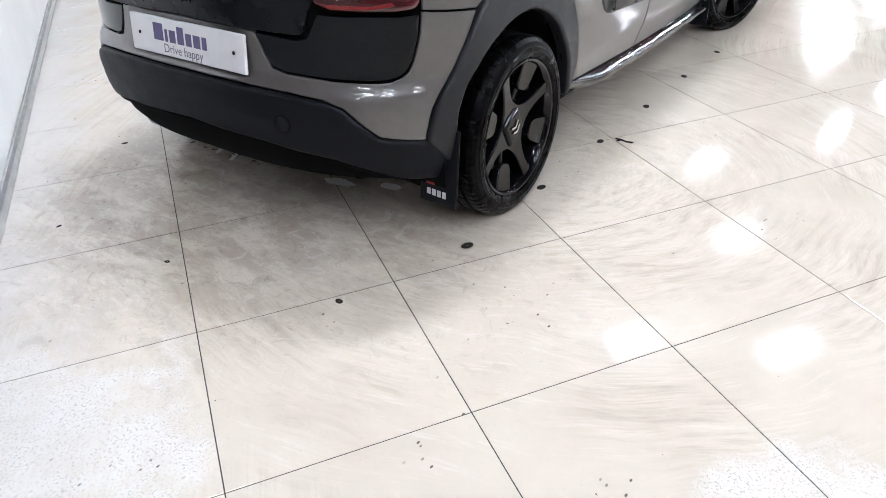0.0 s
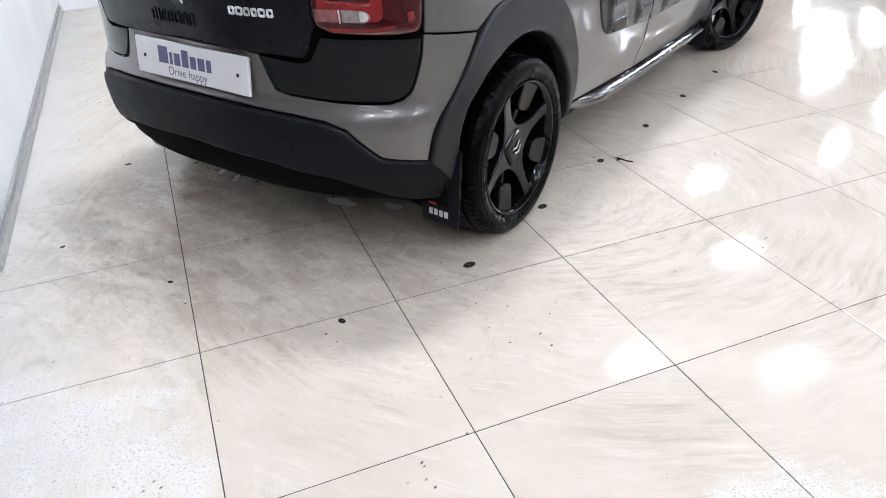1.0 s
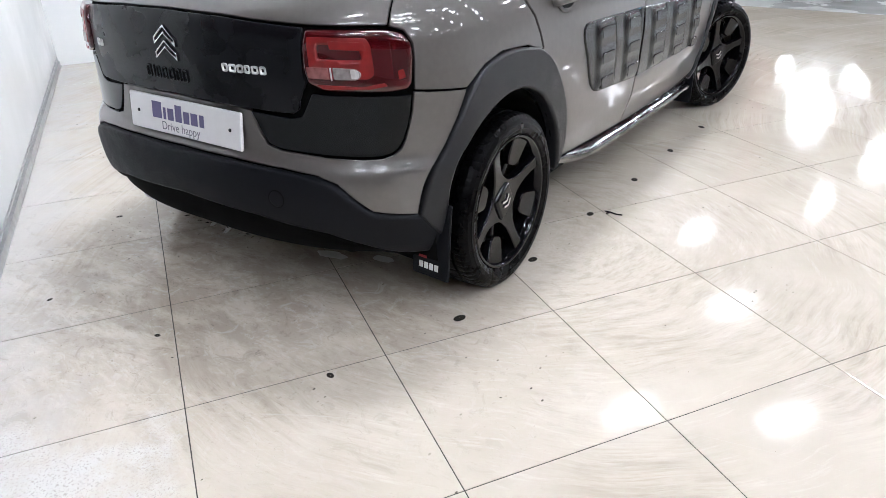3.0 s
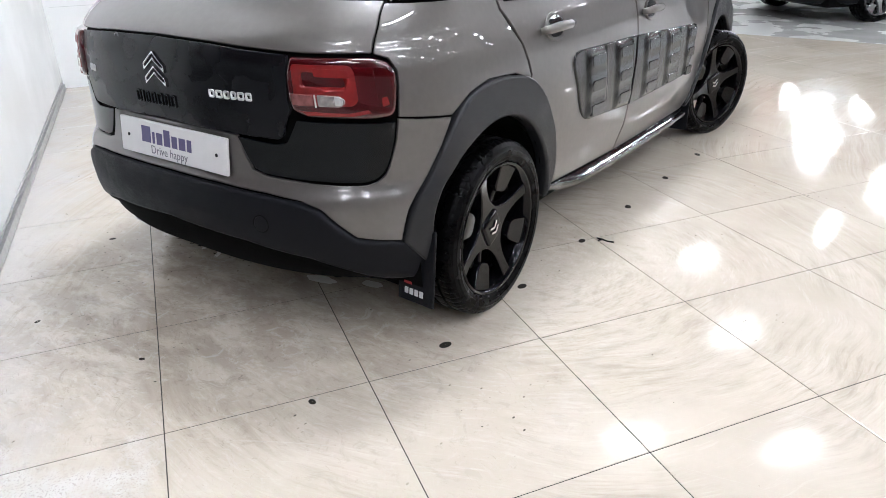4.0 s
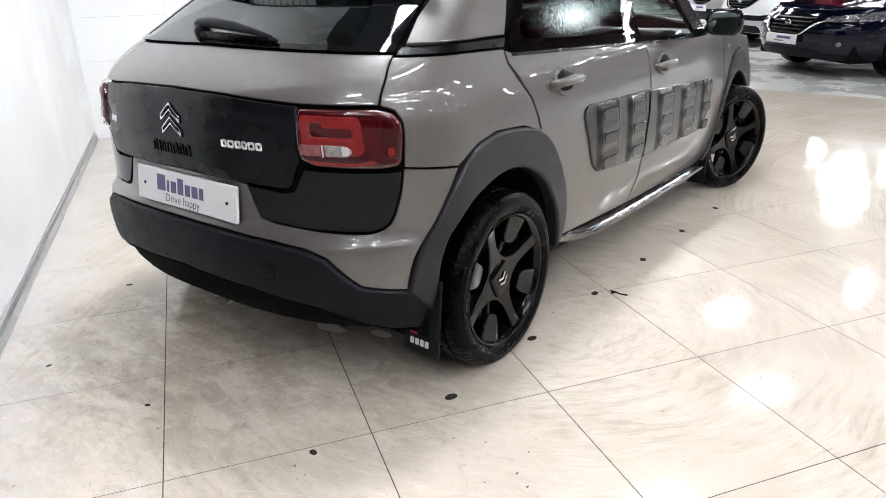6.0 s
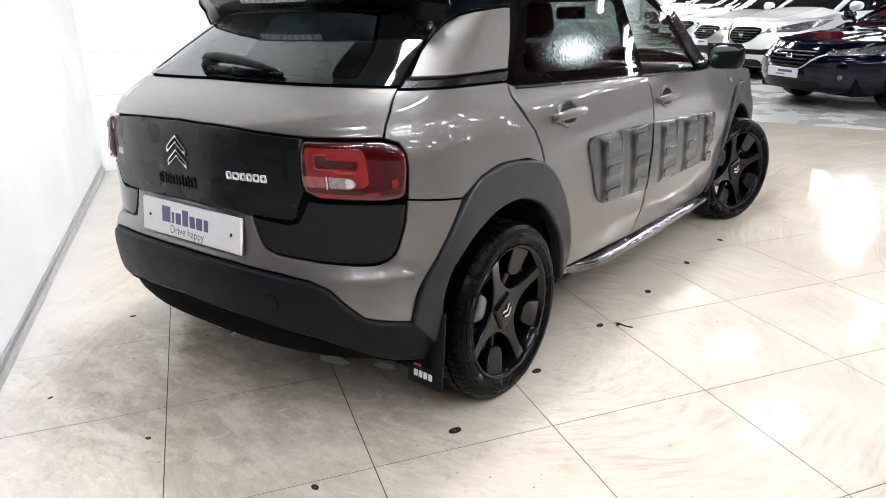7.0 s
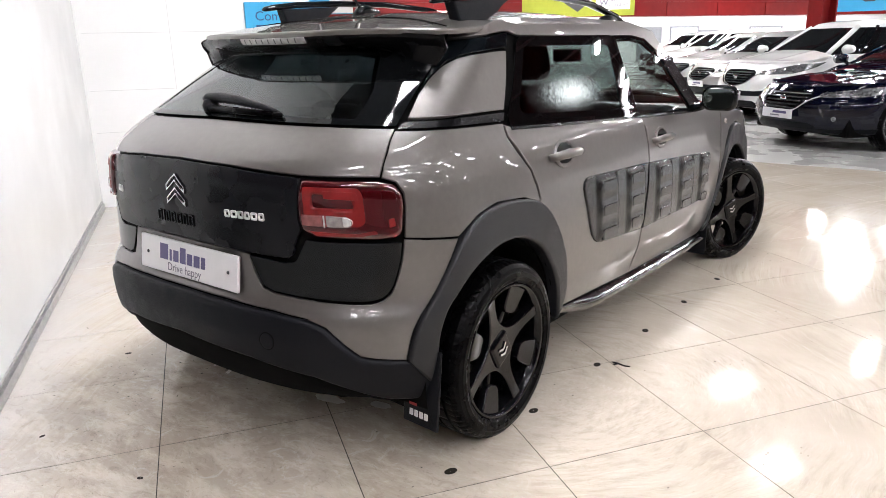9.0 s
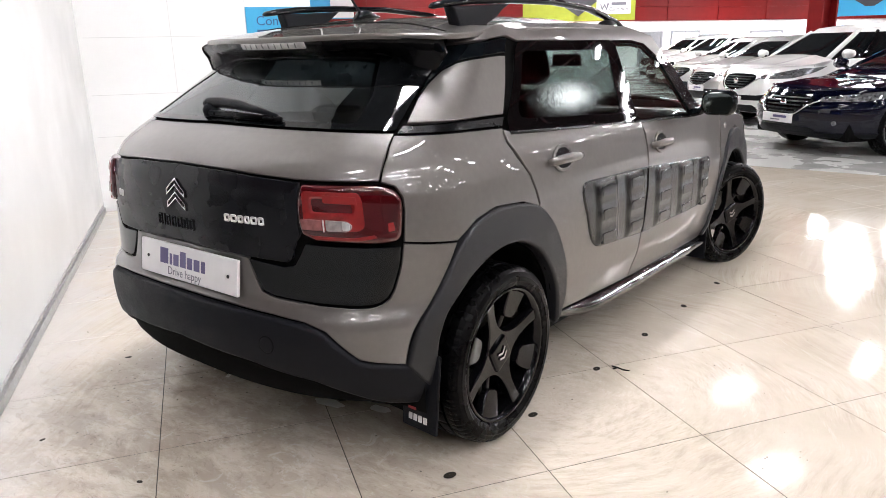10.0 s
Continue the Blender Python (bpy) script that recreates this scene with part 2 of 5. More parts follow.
def panel_mesh(f, poly, off=0.0, th=0.012, bev=0.004, res=0.03, gap=0.0018, relief=None, holes=(), flip=False, mirror=False, closed=False):
    """A sheet of thickness th on the surface f(a, b), bounded by the polygon, with its edges rounded over bev."""
    p = dense(inset(poly, gap), res)
    hs = [dense(inset(h, 0), res)[::-1] for h in holes]
    pts = [p] + hs
    edges, n0 = [], 0
    for q in pts:
        edges += [(n0 + i, n0 + (i + 1) % len(q)) for i in range(len(q))]
        n0 += len(q)
    bound = np.concatenate(pts)
    lo, hi = p.min(0), p.max(0)
    gx, gy = np.meshgrid(np.arange(lo[0], hi[0], res), np.arange(lo[1], hi[1], res))
    grid = np.stack([gx.ravel() + 0.31 * res * (np.round((gy.ravel() - lo[1]) / res) % 2), gy.ravel()], 1)
    ok = inside(grid, p)
    for h in hs:
        ok &= ~inside(grid, h)
    grid = grid[ok]
    dd = np.minimum.reduce([distance(grid, q) for q in pts]) if len(grid) else np.zeros(0)
    grid = grid[dd > max(res * 0.45, bev * 1.5)]
    extra = []
    if bev:
        for k in ((0.12, 0.35, 0.65, 1.0, 1.25) if bev >= .006 else (0.35, 1.0)):
            q = inset(p, bev * k)
            ok = inside(q, p)
            ok &= distance(q, p) > bev * k * 0.8
            if ok.all():
                edges += [(n0 + i, n0 + (i + 1) % len(q)) for i in range(len(q))]
            q = q[ok]
            n0 += len(q)
            extra.append(q)
    allp = np.concatenate([bound] + extra + [grid]) if extra else np.concatenate([bound, grid])
    cdt = geometry.delaunay_2d_cdt([Vector(map(float, q)) for q in allp], edges, [], 0, 1e-6)
    v2 = np.array([(v.x, v.y) for v in cdt[0]])
    tri = np.array(cdt[2])
    cen = v2[tri].mean(1)
    ok = inside(cen, p)
    for h in hs:
        ok &= ~inside(cen, h)
    tri = tri[ok]
    used = np.unique(tri)
    remap = -np.ones(len(v2), int)
    remap[used] = np.arange(len(used))
    v2, tri = v2[used], remap[tri]
    a, b = v2[:, 0], v2[:, 1]
    d = np.minimum.reduce([distance(v2, q) for q in pts])
    h = np.full(len(v2), off, float)
    if bev:
        t = np.clip(d / bev, 0, 1)
        h -= bev * (1 - np.sqrt(np.maximum(0, 1 - (1 - t) ** 2)))
    if relief is not None:
        h += relief(a, b, d)
    nn = normals(f, a, b) * (-1 if flip else 1)
    top = f(a, b) + nn * h[:, None]
    bot = f(a, b) + nn * (off - th)
    # outward winding by the sheet's own normal
    wind = np.cross(top[tri[:, 1]] - top[tri[:, 0]], top[tri[:, 2]] - top[tri[:, 0]])
    if np.sum(wind * nn[tri[:, 0]]) < 0:
        tri = tri[:, ::-1]
    cnt = {}
    for t in tri:
        for i in range(3):
            cnt[(t[i], t[(i + 1) % 3])] = 1
    rim = [(i, j) for (i, j) in cnt if (j, i) not in cnt]
    n = len(top)
    if relief is not None:
        sgn = -1 if flip else 1
        nn = normals(lambda p_, q_: f(p_, q_) + sgn * normals(f, p_, q_) * relief(p_, q_, np.full(len(p_), 9.0))[:, None], a, b) * sgn
    vs = [top]
    if bev:
        # over the rounded edge the normal leans outwards
        e = d < bev
        ae, be, q = a[e], b[e], 4e-4
        def near(p_, q_):
            xy = np.stack([p_, q_], 1)
            ins = inside(xy, p)
            for h_ in hs:
                ins &= ~inside(xy, h_)
            return np.minimum.reduce([distance(xy, r_) for r_ in pts]) * np.where(ins, 1, -1)
        ga, gb = near(ae + q, be) - near(ae - q, be), near(ae, be + q) - near(ae, be - q)
        fa, fb = f(ae + q, be) - f(ae - q, be), f(ae, be + q) - f(ae, be - q)
        tin = fa * ga[:, None] + fb * gb[:, None]
        ln = np.linalg.norm(tin, axis=1)
        tin = tin / np.maximum(ln, 1e-12)[:, None]
        lean = np.where(ln > 1e-9, 1 - np.clip(d[e] / bev, .02, 1), 0)
        rim_n = nn[e] * np.sqrt(1 - lean ** 2)[:, None] - tin * lean[:, None]
        nn = nn.copy()
        nn[e] = rim_n
    ns = [nn]
    fs = [tuple(t) for t in tri]
    if closed:
        vs.append(bot)
        ns.append(-nn)
        fs += [(t[2] + n, t[1] + n, t[0] + n) for t in tri]
        fs += [(j, i, i + n, j + n) for i, j in rim]
    else:
        ids = sorted({i for e in rim for i in e})
        up = {i: n + k for k, i in enumerate(ids)}
        dn = {i: n + len(ids) + k for k, i in enumerate(ids)}
        vs += [top[ids], bot[ids]]
        ns.append(np.zeros((2 * len(ids), 3)))
        fs += [(up[j], up[i], dn[i], dn[j]) for i, j in rim]
    vs, ns = np.concatenate(vs), np.concatenate(ns)
    if mirror:
        vs, ns = vs * np.array([-1, 1, 1]), ns * np.array([-1, 1, 1])
        fs = [t[::-1] for t in fs]
    return vs, fs, ns


def panel(name, f, poly, material, parent, label="", **kw):
    return part(name, panel_mesh(f, poly, **kw), material, parent, label)


def both(name, f, poly, material, parents, label="", **kw):
    """The same panel on the car's right and left sides."""
    ps = parents if isinstance(parents, (list, tuple)) else (parents, parents)
    vs, fs, ns = panel_mesh(f, poly, **kw)
    flip_x = np.array([-1, 1, 1])
    r = part(name, (vs, fs, ns), material, ps[0], label)
    l = part(name, (vs * flip_x, [t[::-1] for t in fs], ns * flip_x), material, ps[1], label)
    return r, l

# ---- the hatchback: its skin as a surface of (run round the plan, height); y ahead, rear axle at y = 0 ----
ZW = [.15, .22, .30, .42, .56, .70, .84, .94, 1.01, 1.06, 1.40, 1.46]
VW = [.76, .80, .835, .852, .860, .858, .842, .825, .805, .780, .645, .60]
ZR = [.15, .22, .32, .42, .50, .57, .61, .72, .82, .95, 1.00, 1.04, 1.08, 1.11, 1.14, 1.34, 1.46]
VR = [-.52, -.60, -.68, -.705, -.71, -.70, -.665, -.66, -.662, -.658, -.645, -.615, -.56, -.505, -.45, -.12, .02]
ZF = [.15, .30, .45, .60, .75, .85, .95, 1.05]
VF = [-.14, -.03, 0, -.01, -.05, -.10, -.2, -.34]
YR0, YF0, W0 = -.66, 3.40, .86
DR, NR, DF, NF = .48, 2.45, .60, 2.8


def smooth(xs, ys, x, reach=1.0):
    """Interpolate with rounded corners."""
    k = np.arange(-6, 7)
    w = np.cos(k * math.pi / 14) ** 2
    return sum(c * np.interp(np.asarray(x) + d * .0045 * reach, xs, ys) for d, c in zip(k, w)) / w.sum()


def plan_outline():
    u = np.linspace(0, 1, 400) ** .6
    yr = YR0 + DR * (1 - (1 - u ** NR) ** (1 / NR))
    yf = YF0 - DF * (1 - (1 - u ** NF) ** (1 / NF))
    ys = np.linspace(YR0 + DR, YF0 - DF, 200)[1:-1]
    x = np.concatenate([u, np.ones(len(ys)), u[::-1]]) * W0
    y = np.concatenate([yr, ys, yf[::-1]])
    return np.concatenate([[0], np.cumsum(np.hypot(np.diff(x), np.diff(y)))]), x, y


RUN, OUT_X, OUT_Y = plan_outline()
FRONT = float(RUN[-1])


def step(a, b, v):
    t = np.clip((v - a) / (b - a), 0, 1)
    return t * t * (3 - 2 * t)


def skin(s, z):
    """The point of the skin at run s (0 at the rear's middle, right side positive) and height z."""
    s, z = np.asarray(s, float), np.asarray(z, float)
    x, y = np.interp(abs(s), RUN, OUT_X), np.interp(abs(s), RUN, OUT_Y)
    y2 = y + (smooth(ZR, VR, z) - YR0) * (1 - step(-.62, .5, y)) + smooth(ZF, VF, z) * step(2.7, 3.3, y)
    x2 = x / W0 * smooth(ZW, VW, z) * (1 - .02 * ((y2 - 1.3) / 1.6) ** 2) * np.where(s < 0, -1, 1)
    return np.stack([x2, y2, z + 0 * x2], -1)


def skin_frame(s, z, lift=0.0):
    """The pose on the skin whose x runs along it, y up and z out of it."""
    a, b = np.array([s]), np.array([z])
    p, n = skin(a, b)[0], normals(skin, a, b)[0]
    nv = Vector(n)
    t = Vector(skin(a + 2e-3, b)[0] - skin(a - 2e-3, b)[0])
    t = (t - nv * t.dot(nv)).normalized()
    up = nv.cross(t)
    m = Matrix((t, up, nv)).transposed().to_4x4()
    return Matrix.Translation(Vector(p) + nv * lift) @ m


def roof_z(x, y):
    c = np.interp(y, [-.3, -.1, .25], [.018, .035, .058])
    return smooth([-.3, -.05, .25, .7, 1.1, 1.45, 1.75, 1.95], [1.388, 1.432, 1.470, 1.489, 1.486, 1.460, 1.418, 1.375], y) - c * np.abs(x / .62) ** 3


def roof(x, y):
    x, y = np.asarray(x, float), np.asarray(y, float)
    return np.stack([x, y, roof_z(x, y)], -1)


def bonnet(x, y):
    x, y = np.asarray(x, float), np.asarray(y, float)
    z = smooth([2.2, 2.5, 2.8, 3.1, 3.3], [1.075, 1.05, 1.015, .96, .88], y) - .09 * np.abs(x / .75) ** 2.4
    return np.stack([x, y, z], -1)


def screen(x, v):
    """The windscreen: v from 0 at the scuttle to 1 at the roof."""
    x, v = np.asarray(x, float), np.asarray(v, float)
    y = 2.42 - .64 * v - .16 * (x / .7) ** 2 * (1 - .3 * v)
    z = 1.05 + .375 * v - .03 * (1 - v) * v - .03 * np.abs(x / .7) ** 2.5
    return np.stack([x * (1 - .1 * v), y, z], -1)


car = thing("hatchback_car", "taupe grey hatchback with black plastic cladding parked on cream tiles", "car")
SIDE = 1.283  # run of the rear axle on the side
REAR_ARCH = [(.873, .429), (.894, .529), (.93, .61), (.985, .695), (1.048, .773), (1.15, .826), (1.26, .846), (1.427, .832), (1.52, .80),
             (1.60, .745), (1.70, .578), (1.735, .404), (1.70, .334)]
REAR_OPEN = [(.962, .30), (.968, .41), (.985, .52), (1.01, .595), (1.076, .658), (1.19, .700), (1.30, .712), (1.40, .698), (1.525, .633), (1.616, .509),
             (1.665, .379), (1.67, .30)]
FA = SIDE + 2.595
FRONT_ARCH = [(FA - .39, .26), (FA - .325, .36), (FA - .265, .49), (FA - .20, .615), (FA - .12, .745), (FA - .02, .83), (FA + .11, .85), (FA + .25, .80), (FA + .37, .69),
              (FA + .43, .54), (FA + .44, .40)]
FRONT_OPEN = [(FA - .345, .24), (FA - .31, .36), (FA - .235, .49), (FA - .16, .60), (FA - .08, .68), (FA + .02, .715), (FA + .14, .70), (FA + .26, .62),
              (FA + .34, .50), (FA + .37, .38), (FA + .37, .24)]
REAR_WINDOW = [(1.655, 1.362), (1.60, 1.33), (1.415, 1.115), (1.43, 1.078), (1.50, 1.068), (2.385, 1.018), (2.41, 1.03), (2.475, 1.35), (2.44, 1.362)]
FRONT_WINDOW = [(2.50, 1.36), (2.49, 1.03), (2.52, 1.012), (3.16, .982), (3.19, .995), (3.10, 1.115), (2.99, 1.262), (2.83, 1.345), (2.70, 1.36)]
TAIL_GLASS = mirrored([(0, 1.128), (.30, 1.124), (.55, 1.119), (.797, 1.112), (.786, 1.20), (.786, 1.285), (.62, 1.325), (.40, 1.338), (0, 1.342)][::-1])

# inner shell behind the panel joints, with the glazed and wheel openings left free
shell_half = [(0, 1.40), (0, .30), (.95, .26), (.962, .30)] + REAR_OPEN[1:-1] + [(1.67, .26), (FA - .35, .22)] + FRONT_OPEN[1:-1] + \
    [(FA + .37, .22), (FRONT - .02, .24), (FRONT - .02, .86), (FA + .15, .92), (3.40, .985), (3.16, 1.22), (3.02, 1.36), (2.80, 1.41), (.80, 1.40)]
shell_half = [(0, 1.40), (0, 1.335), (.40, 1.33), (.50, 1.318), (.61, 1.20), (.64, 1.135), (.55, 1.136), (.30, 1.141), (0, 1.145)] + shell_half[1:]
both("inner_shell", skin, shell_half, DARK, car, off=-.016, th=.004, bev=0, res=.05, gap=0,
     holes=[inset(REAR_WINDOW, .012), inset(FRONT_WINDOW, .012)])

# tailgate
tailgate = part("tailgate", panel_mesh(skin, mirrored([(0, 1.126), (.30, 1.122), (.55, 1.117), (.797, 1.110), (.815, 1.05), (.806, .984), (.574, .990), (.26, 1.008), (0, 1.013)]),
                                       res=.025, bev=.003), PAINT, car, "taupe tailgate skin")
panel("black_panel", skin, mirrored([(0, 1.010), (.26, 1.005), (.556, .986), (.540, .862), (.545, .835), (.525, .80), (.505, .755), (.485, .742), (.33, .746), (0, .757)]),
      BLACK_SATIN, tailgate, "satin black tailgate panel", off=.004, res=.025, bev=.003)
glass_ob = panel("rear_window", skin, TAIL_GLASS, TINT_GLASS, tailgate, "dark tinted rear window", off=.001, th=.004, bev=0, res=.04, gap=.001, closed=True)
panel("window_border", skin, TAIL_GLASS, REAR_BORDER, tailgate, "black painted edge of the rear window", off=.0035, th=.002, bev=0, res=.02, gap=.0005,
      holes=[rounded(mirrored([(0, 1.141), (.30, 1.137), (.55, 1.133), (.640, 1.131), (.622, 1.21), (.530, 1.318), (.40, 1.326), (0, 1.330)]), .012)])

# spoiler: roof-coloured top lip, a black fascia under it that runs in to the glass
SP = lambda x: -.238 + .10 * np.abs(np.asarray(x) / .5) ** 2.2


def spoiler_face(x, v):
    x, v = np.asarray(x, float), np.asarray(v, float)
    y0 = SP(x) + .010
    z0 = roof_z(x, y0) - .014
    low = skin(np.abs(x) * 1.25 * np.sign(x), 1.333 - .05 * step(.40, .64, np.abs(x)))
    f = np.clip(v / .4, 0, 1)
    g = step(.34, 1.0, v)
    p = np.stack([x, y0 + .022 * f * f, z0 - .036 * f], -1)
    return p * (1 - g[..., None]) + (low + np.array([0, -.004, 0])) * g[..., None]


spoiler = panel("spoiler", spoiler_face, [(-.645, 0), (.645, 0), (.645, 1), (-.645, 1)], BLACK_TRIM, car, "black rear spoiler underside", th=.008, bev=0, res=.03, gap=0)
bl = lambda x, v: spoiler_face(x, .06 + .22 * np.asarray(v))
panel("brake_light", bl, rounded([(-.17, 0), (.17, 0), (.17, 1), (-.17, 1)], .03), WHITE_LENS, spoiler, "frosted high brake light strip", off=.004, th=.006, bev=.0, res=.03, gap=0, flip=True)
for k in range(9):
    x = -.145 + k * .034
    panel("lens_rib", bl, [(x, .15), (x + .004, .15), (x + .004, .85), (x, .85)], PLASTIC_GREY, spoiler, off=.0050, th=.003, bev=0, res=.01, gap=0, flip=True)

# wiper
on_skin = lambda s, z, lift: tuple(skin_frame(s, z, lift).translation)
wp = part("rear_wiper", tube([on_skin(-.17, 1.165, .020), on_skin(-.12, 1.163, .030), on_skin(-.02, 1.160, .034), on_skin(.10, 1.155, .032), on_skin(.22, 1.147, .026), on_skin(.32, 1.139, .018)],
                              [.012, .020, .022, .020, .014, .006], 12, .8), PLASTIC, tailgate, "black rear wiper arm")
part("wiper_blade", tube([on_skin(-.08, 1.142, .014), on_skin(.12, 1.139, .014), on_skin(.345, 1.134, .012)], [.009, .010, .007], 8, 1.2), RUBBER, wp)
part("pivot_cover", tube([on_skin(-.10, 1.150, .0), on_skin(-.10, 1.152, .022), on_skin(-.10, 1.154, .036)], [.03, .028, .014], 16), PLASTIC, wp)

# tail lamps
LAMP = [(.565, .981), (.548, .93), (.545, .865), (.555, .832), (.60, .815), (.78, .806), (.835, .81), (.852, .825), (.866, .90), (.866, .935), (.848, .962), (.80, .975)]
lamps = both("tail_lamp", skin, rounded(LAMP, .012), RED_LENS, car, "red tail lamp with clear reversing section", off=.0180, th=.04, bev=.014, res=.014)
both("lens_ring", skin, rounded([(.570, .962), (.74, .957), (.752, .94), (.752, .86), (.735, .846), (.58, .85), (.566, .868)], .012), RED_BRIGHT, lamps, off=.0192, th=.002, bev=.0008, res=.010,
     holes=[rounded([(.60, .942), (.715, .938), (.722, .90), (.60, .905)], .01)])
both("lens_core", skin, rounded([(.632, .952), (.735, .946), (.738, .922), (.635, .928)], .006), RED_BRIGHT, lamps, "lighter red inner lens", off=.0202, th=.002, bev=.0008, res=.010)
both("reverse_lens", skin, rounded([(.634, .884), (.70, .880), (.716, .868), (.716, .856), (.70, .844), (.634, .847)], .008), CLEAR_LENS, lamps, "clear reversing lens", off=.0215, th=.004, bev=.003, res=.012)
both("pink_lens", skin, rounded([(.556, .886), (.626, .884), (.626, .847), (.558, .850)], .006), PINK_LENS, lamps, "pinkish clear lens", off=.0212, th=.004, bev=.003, res=.012)
both("lens_divider", skin, [(.628, .882), (.632, .882), (.632, .847), (.628, .847)], WHITE_LENS, lamps, off=.0225, th=.003, bev=0, res=.01, gap=0)
both("reverse_bulb", skin, rounded([(.685, .878), (.708, .872), (.708, .852), (.685, .85)], .006), WHITE_LENS, lamps, off=.0225, th=.003, bev=.001, res=.008, gap=0)
both("side_lens", skin, rounded([(.80, .955), (.842, .945), (.852, .90), (.842, .84), (.80, .832)], .01), RED_DARK, lamps, off=.0192, th=.004, bev=.002, res=.012)
both("side_reflector", skin, rounded([(.812, .868), (.832, .872), (.836, .845), (.812, .84)], .005), RED_BRIGHT, lamps, off=.0200, th=.002, bev=.0005, res=.008)
both("lower_band", skin, rounded([(.575, .838), (.72, .830), (.775, .838), (.785, .826), (.73, .818), (.60, .822)], .004), RED_BRIGHT, lamps, off=.0188, th=.002, bev=.0005, res=.010)

# lower rear body
BUMP_TOP = [(0, .590), (.235, .588), (.44, .580), (.56, .568), (.628, .545), (.705, .480), (.735, .455), (.775, .446), (.873, .432)]
bumper = part("rear_bumper", panel_mesh(skin, mirrored([(0, .754), (.328, .744), (.352, .68), (.375, .640), (.42, .628), (.572, .618), (.69, .613), (.746, .614), (.778, .622), (.801, .639), (.815, .666), (.826, .70), (.842, .745), (.855, .8030), (1.045, .7775)]
              + REAR_ARCH[3::-1] + BUMP_TOP[-2::-1]), res=.022, bev=.003,
              relief=lambda a, b, d: -.008 * step(.30, .26, np.abs(a)) * step(.60, .625, b) * step(.75, .74, b)), PAINT, car, "taupe rear bumper with plate recess")
both("corner_panel", skin, rounded([(.328, .742), (.47, .730), (.51, .738), (.535, .775), (.555, .808), (.60, .804), (.80, .797), (.850, .798), (.838, .745), (.822, .70), (.811, .668), (.797, .643), (.775, .627), (.745, .619), (.69, .618), (.572, .622), (.42, .632), (.382, .645), (.358, .68)], .008),
     BLACK_GLOSS, bumper, "gloss black corner panel", off=.002, bev=.003, res=.022)
lower = part("lower_bumper", panel_mesh(skin, mirrored(BUMP_TOP + [(.905, .432), (.962, .41), (.955, .30), (.90, .265), (.81, .283), (.70, .33), (.58, .375), (.35, .412), (0, .430)]),
             off=.010, th=.03, bev=.016, res=.022), PLASTIC, car, "grained black plastic lower bumper")


def tray(s, v):
    s, v = np.asarray(s, float), np.asarray(v, float)
    zb = np.interp(np.abs(s), [0, .35, .58, .70, .81, .90, .96], [.430, .412, .375, .33, .283, .265, .30])
    p = skin(s, zb)
    q = p * np.array([.82, .55, 1]) + np.array([0, 0, -.01])
    q[..., 2] = p[..., 2] + .03
    w = v[..., None]
    return p * (1 - w) + q * w


panel("bumper_underside", tray, [(-.94, 0), (.94, 0), (.94, 1), (-.94, 1)], DARK, lower, off=0, th=.01, bev=0, res=.06, gap=0)
ring = [(.43 + .026 * math.cos(k * .4), .489 + .026 * math.sin(k * .4)) for k in range(16)]
panel("tow_cover_gap", skin, [(.43 + (s - .43) * 1.1, .489 + (z - .489) * 1.1) for s, z in ring], DARK, lower, off=.0104, th=.004, bev=0, res=.01, gap=0)
panel("tow_cover", skin, ring, PLASTIC, lower, "round towing eye cover", off=.0118, th=.006, bev=.003, res=.01, gap=0)

# number plate holder
pm = Matrix.Translation((.016, -.666, .674)) @ Euler((radians(90 - 8), 0, 0)).to_matrix().to_4x4() @ Matrix.Diagonal((1.05, 1.07, 1, 1))
plate = part("number_plate", boxmesh(-.26, .26, -.0555, .0555, -.008, .004, .004), PLATE, car, "white plate with dealer lettering")
plate.matrix_basis = pm
text_part("Drive happy", .037, GREY_PRINT, plate, Matrix.Translation((-.012, -.033, .0035)), .001)
xs = -.145
for w, h in ((.045, .05), (.012, .036), (.028, .036), (.03, .05), (.026, .036), (.03, .036), (.02, .036)):
    part("print_bar", boxmesh(xs, xs + w, -.012, -.012 + h, .0035, .005), PURPLE, plate, "purple printed block")
    xs += w + .009
for sx in (-.215, .215):
    part("plate_screw", lathe([(.002, .0), (.002, .006), (.0055, .005), (.0065, 0)], 12, "Z", False), PLASTIC_GREY, plate).matrix_basis = Matrix.Translation((sx, 0, .001))

# marks on the tailgate: plain shapes
for z0 in (.965, .922):
    out = [(0, z0), (.054, z0 - .038), (.054, z0 - .060), (0, z0 - .024), (-.054, z0 - .060), (-.054, z0 - .038)]
    panel("chevron", skin, out, CHROME, tailgate, "chrome chevron outline", off=.010, th=.008, bev=.0015, res=.012, gap=0, holes=[inset(out, .0062)])
xs = .252
for w in (.026, .030, .026, .024, .028, .026):
    panel("badge_block", skin, rounded([(xs, .876), (xs + w - .004, .876), (xs + w - .004, .852), (xs, .852)], .006), WHITE_MARK, tailgate, "small chrome badge block", off=.0085, th=.006, bev=.001, res=.012, gap=0,
          holes=[[(xs + .006, .869), (xs + w - .009, .869), (xs + w - .009, .859), (xs + .006, .859)]])
    xs += w + .002
xs = -.125
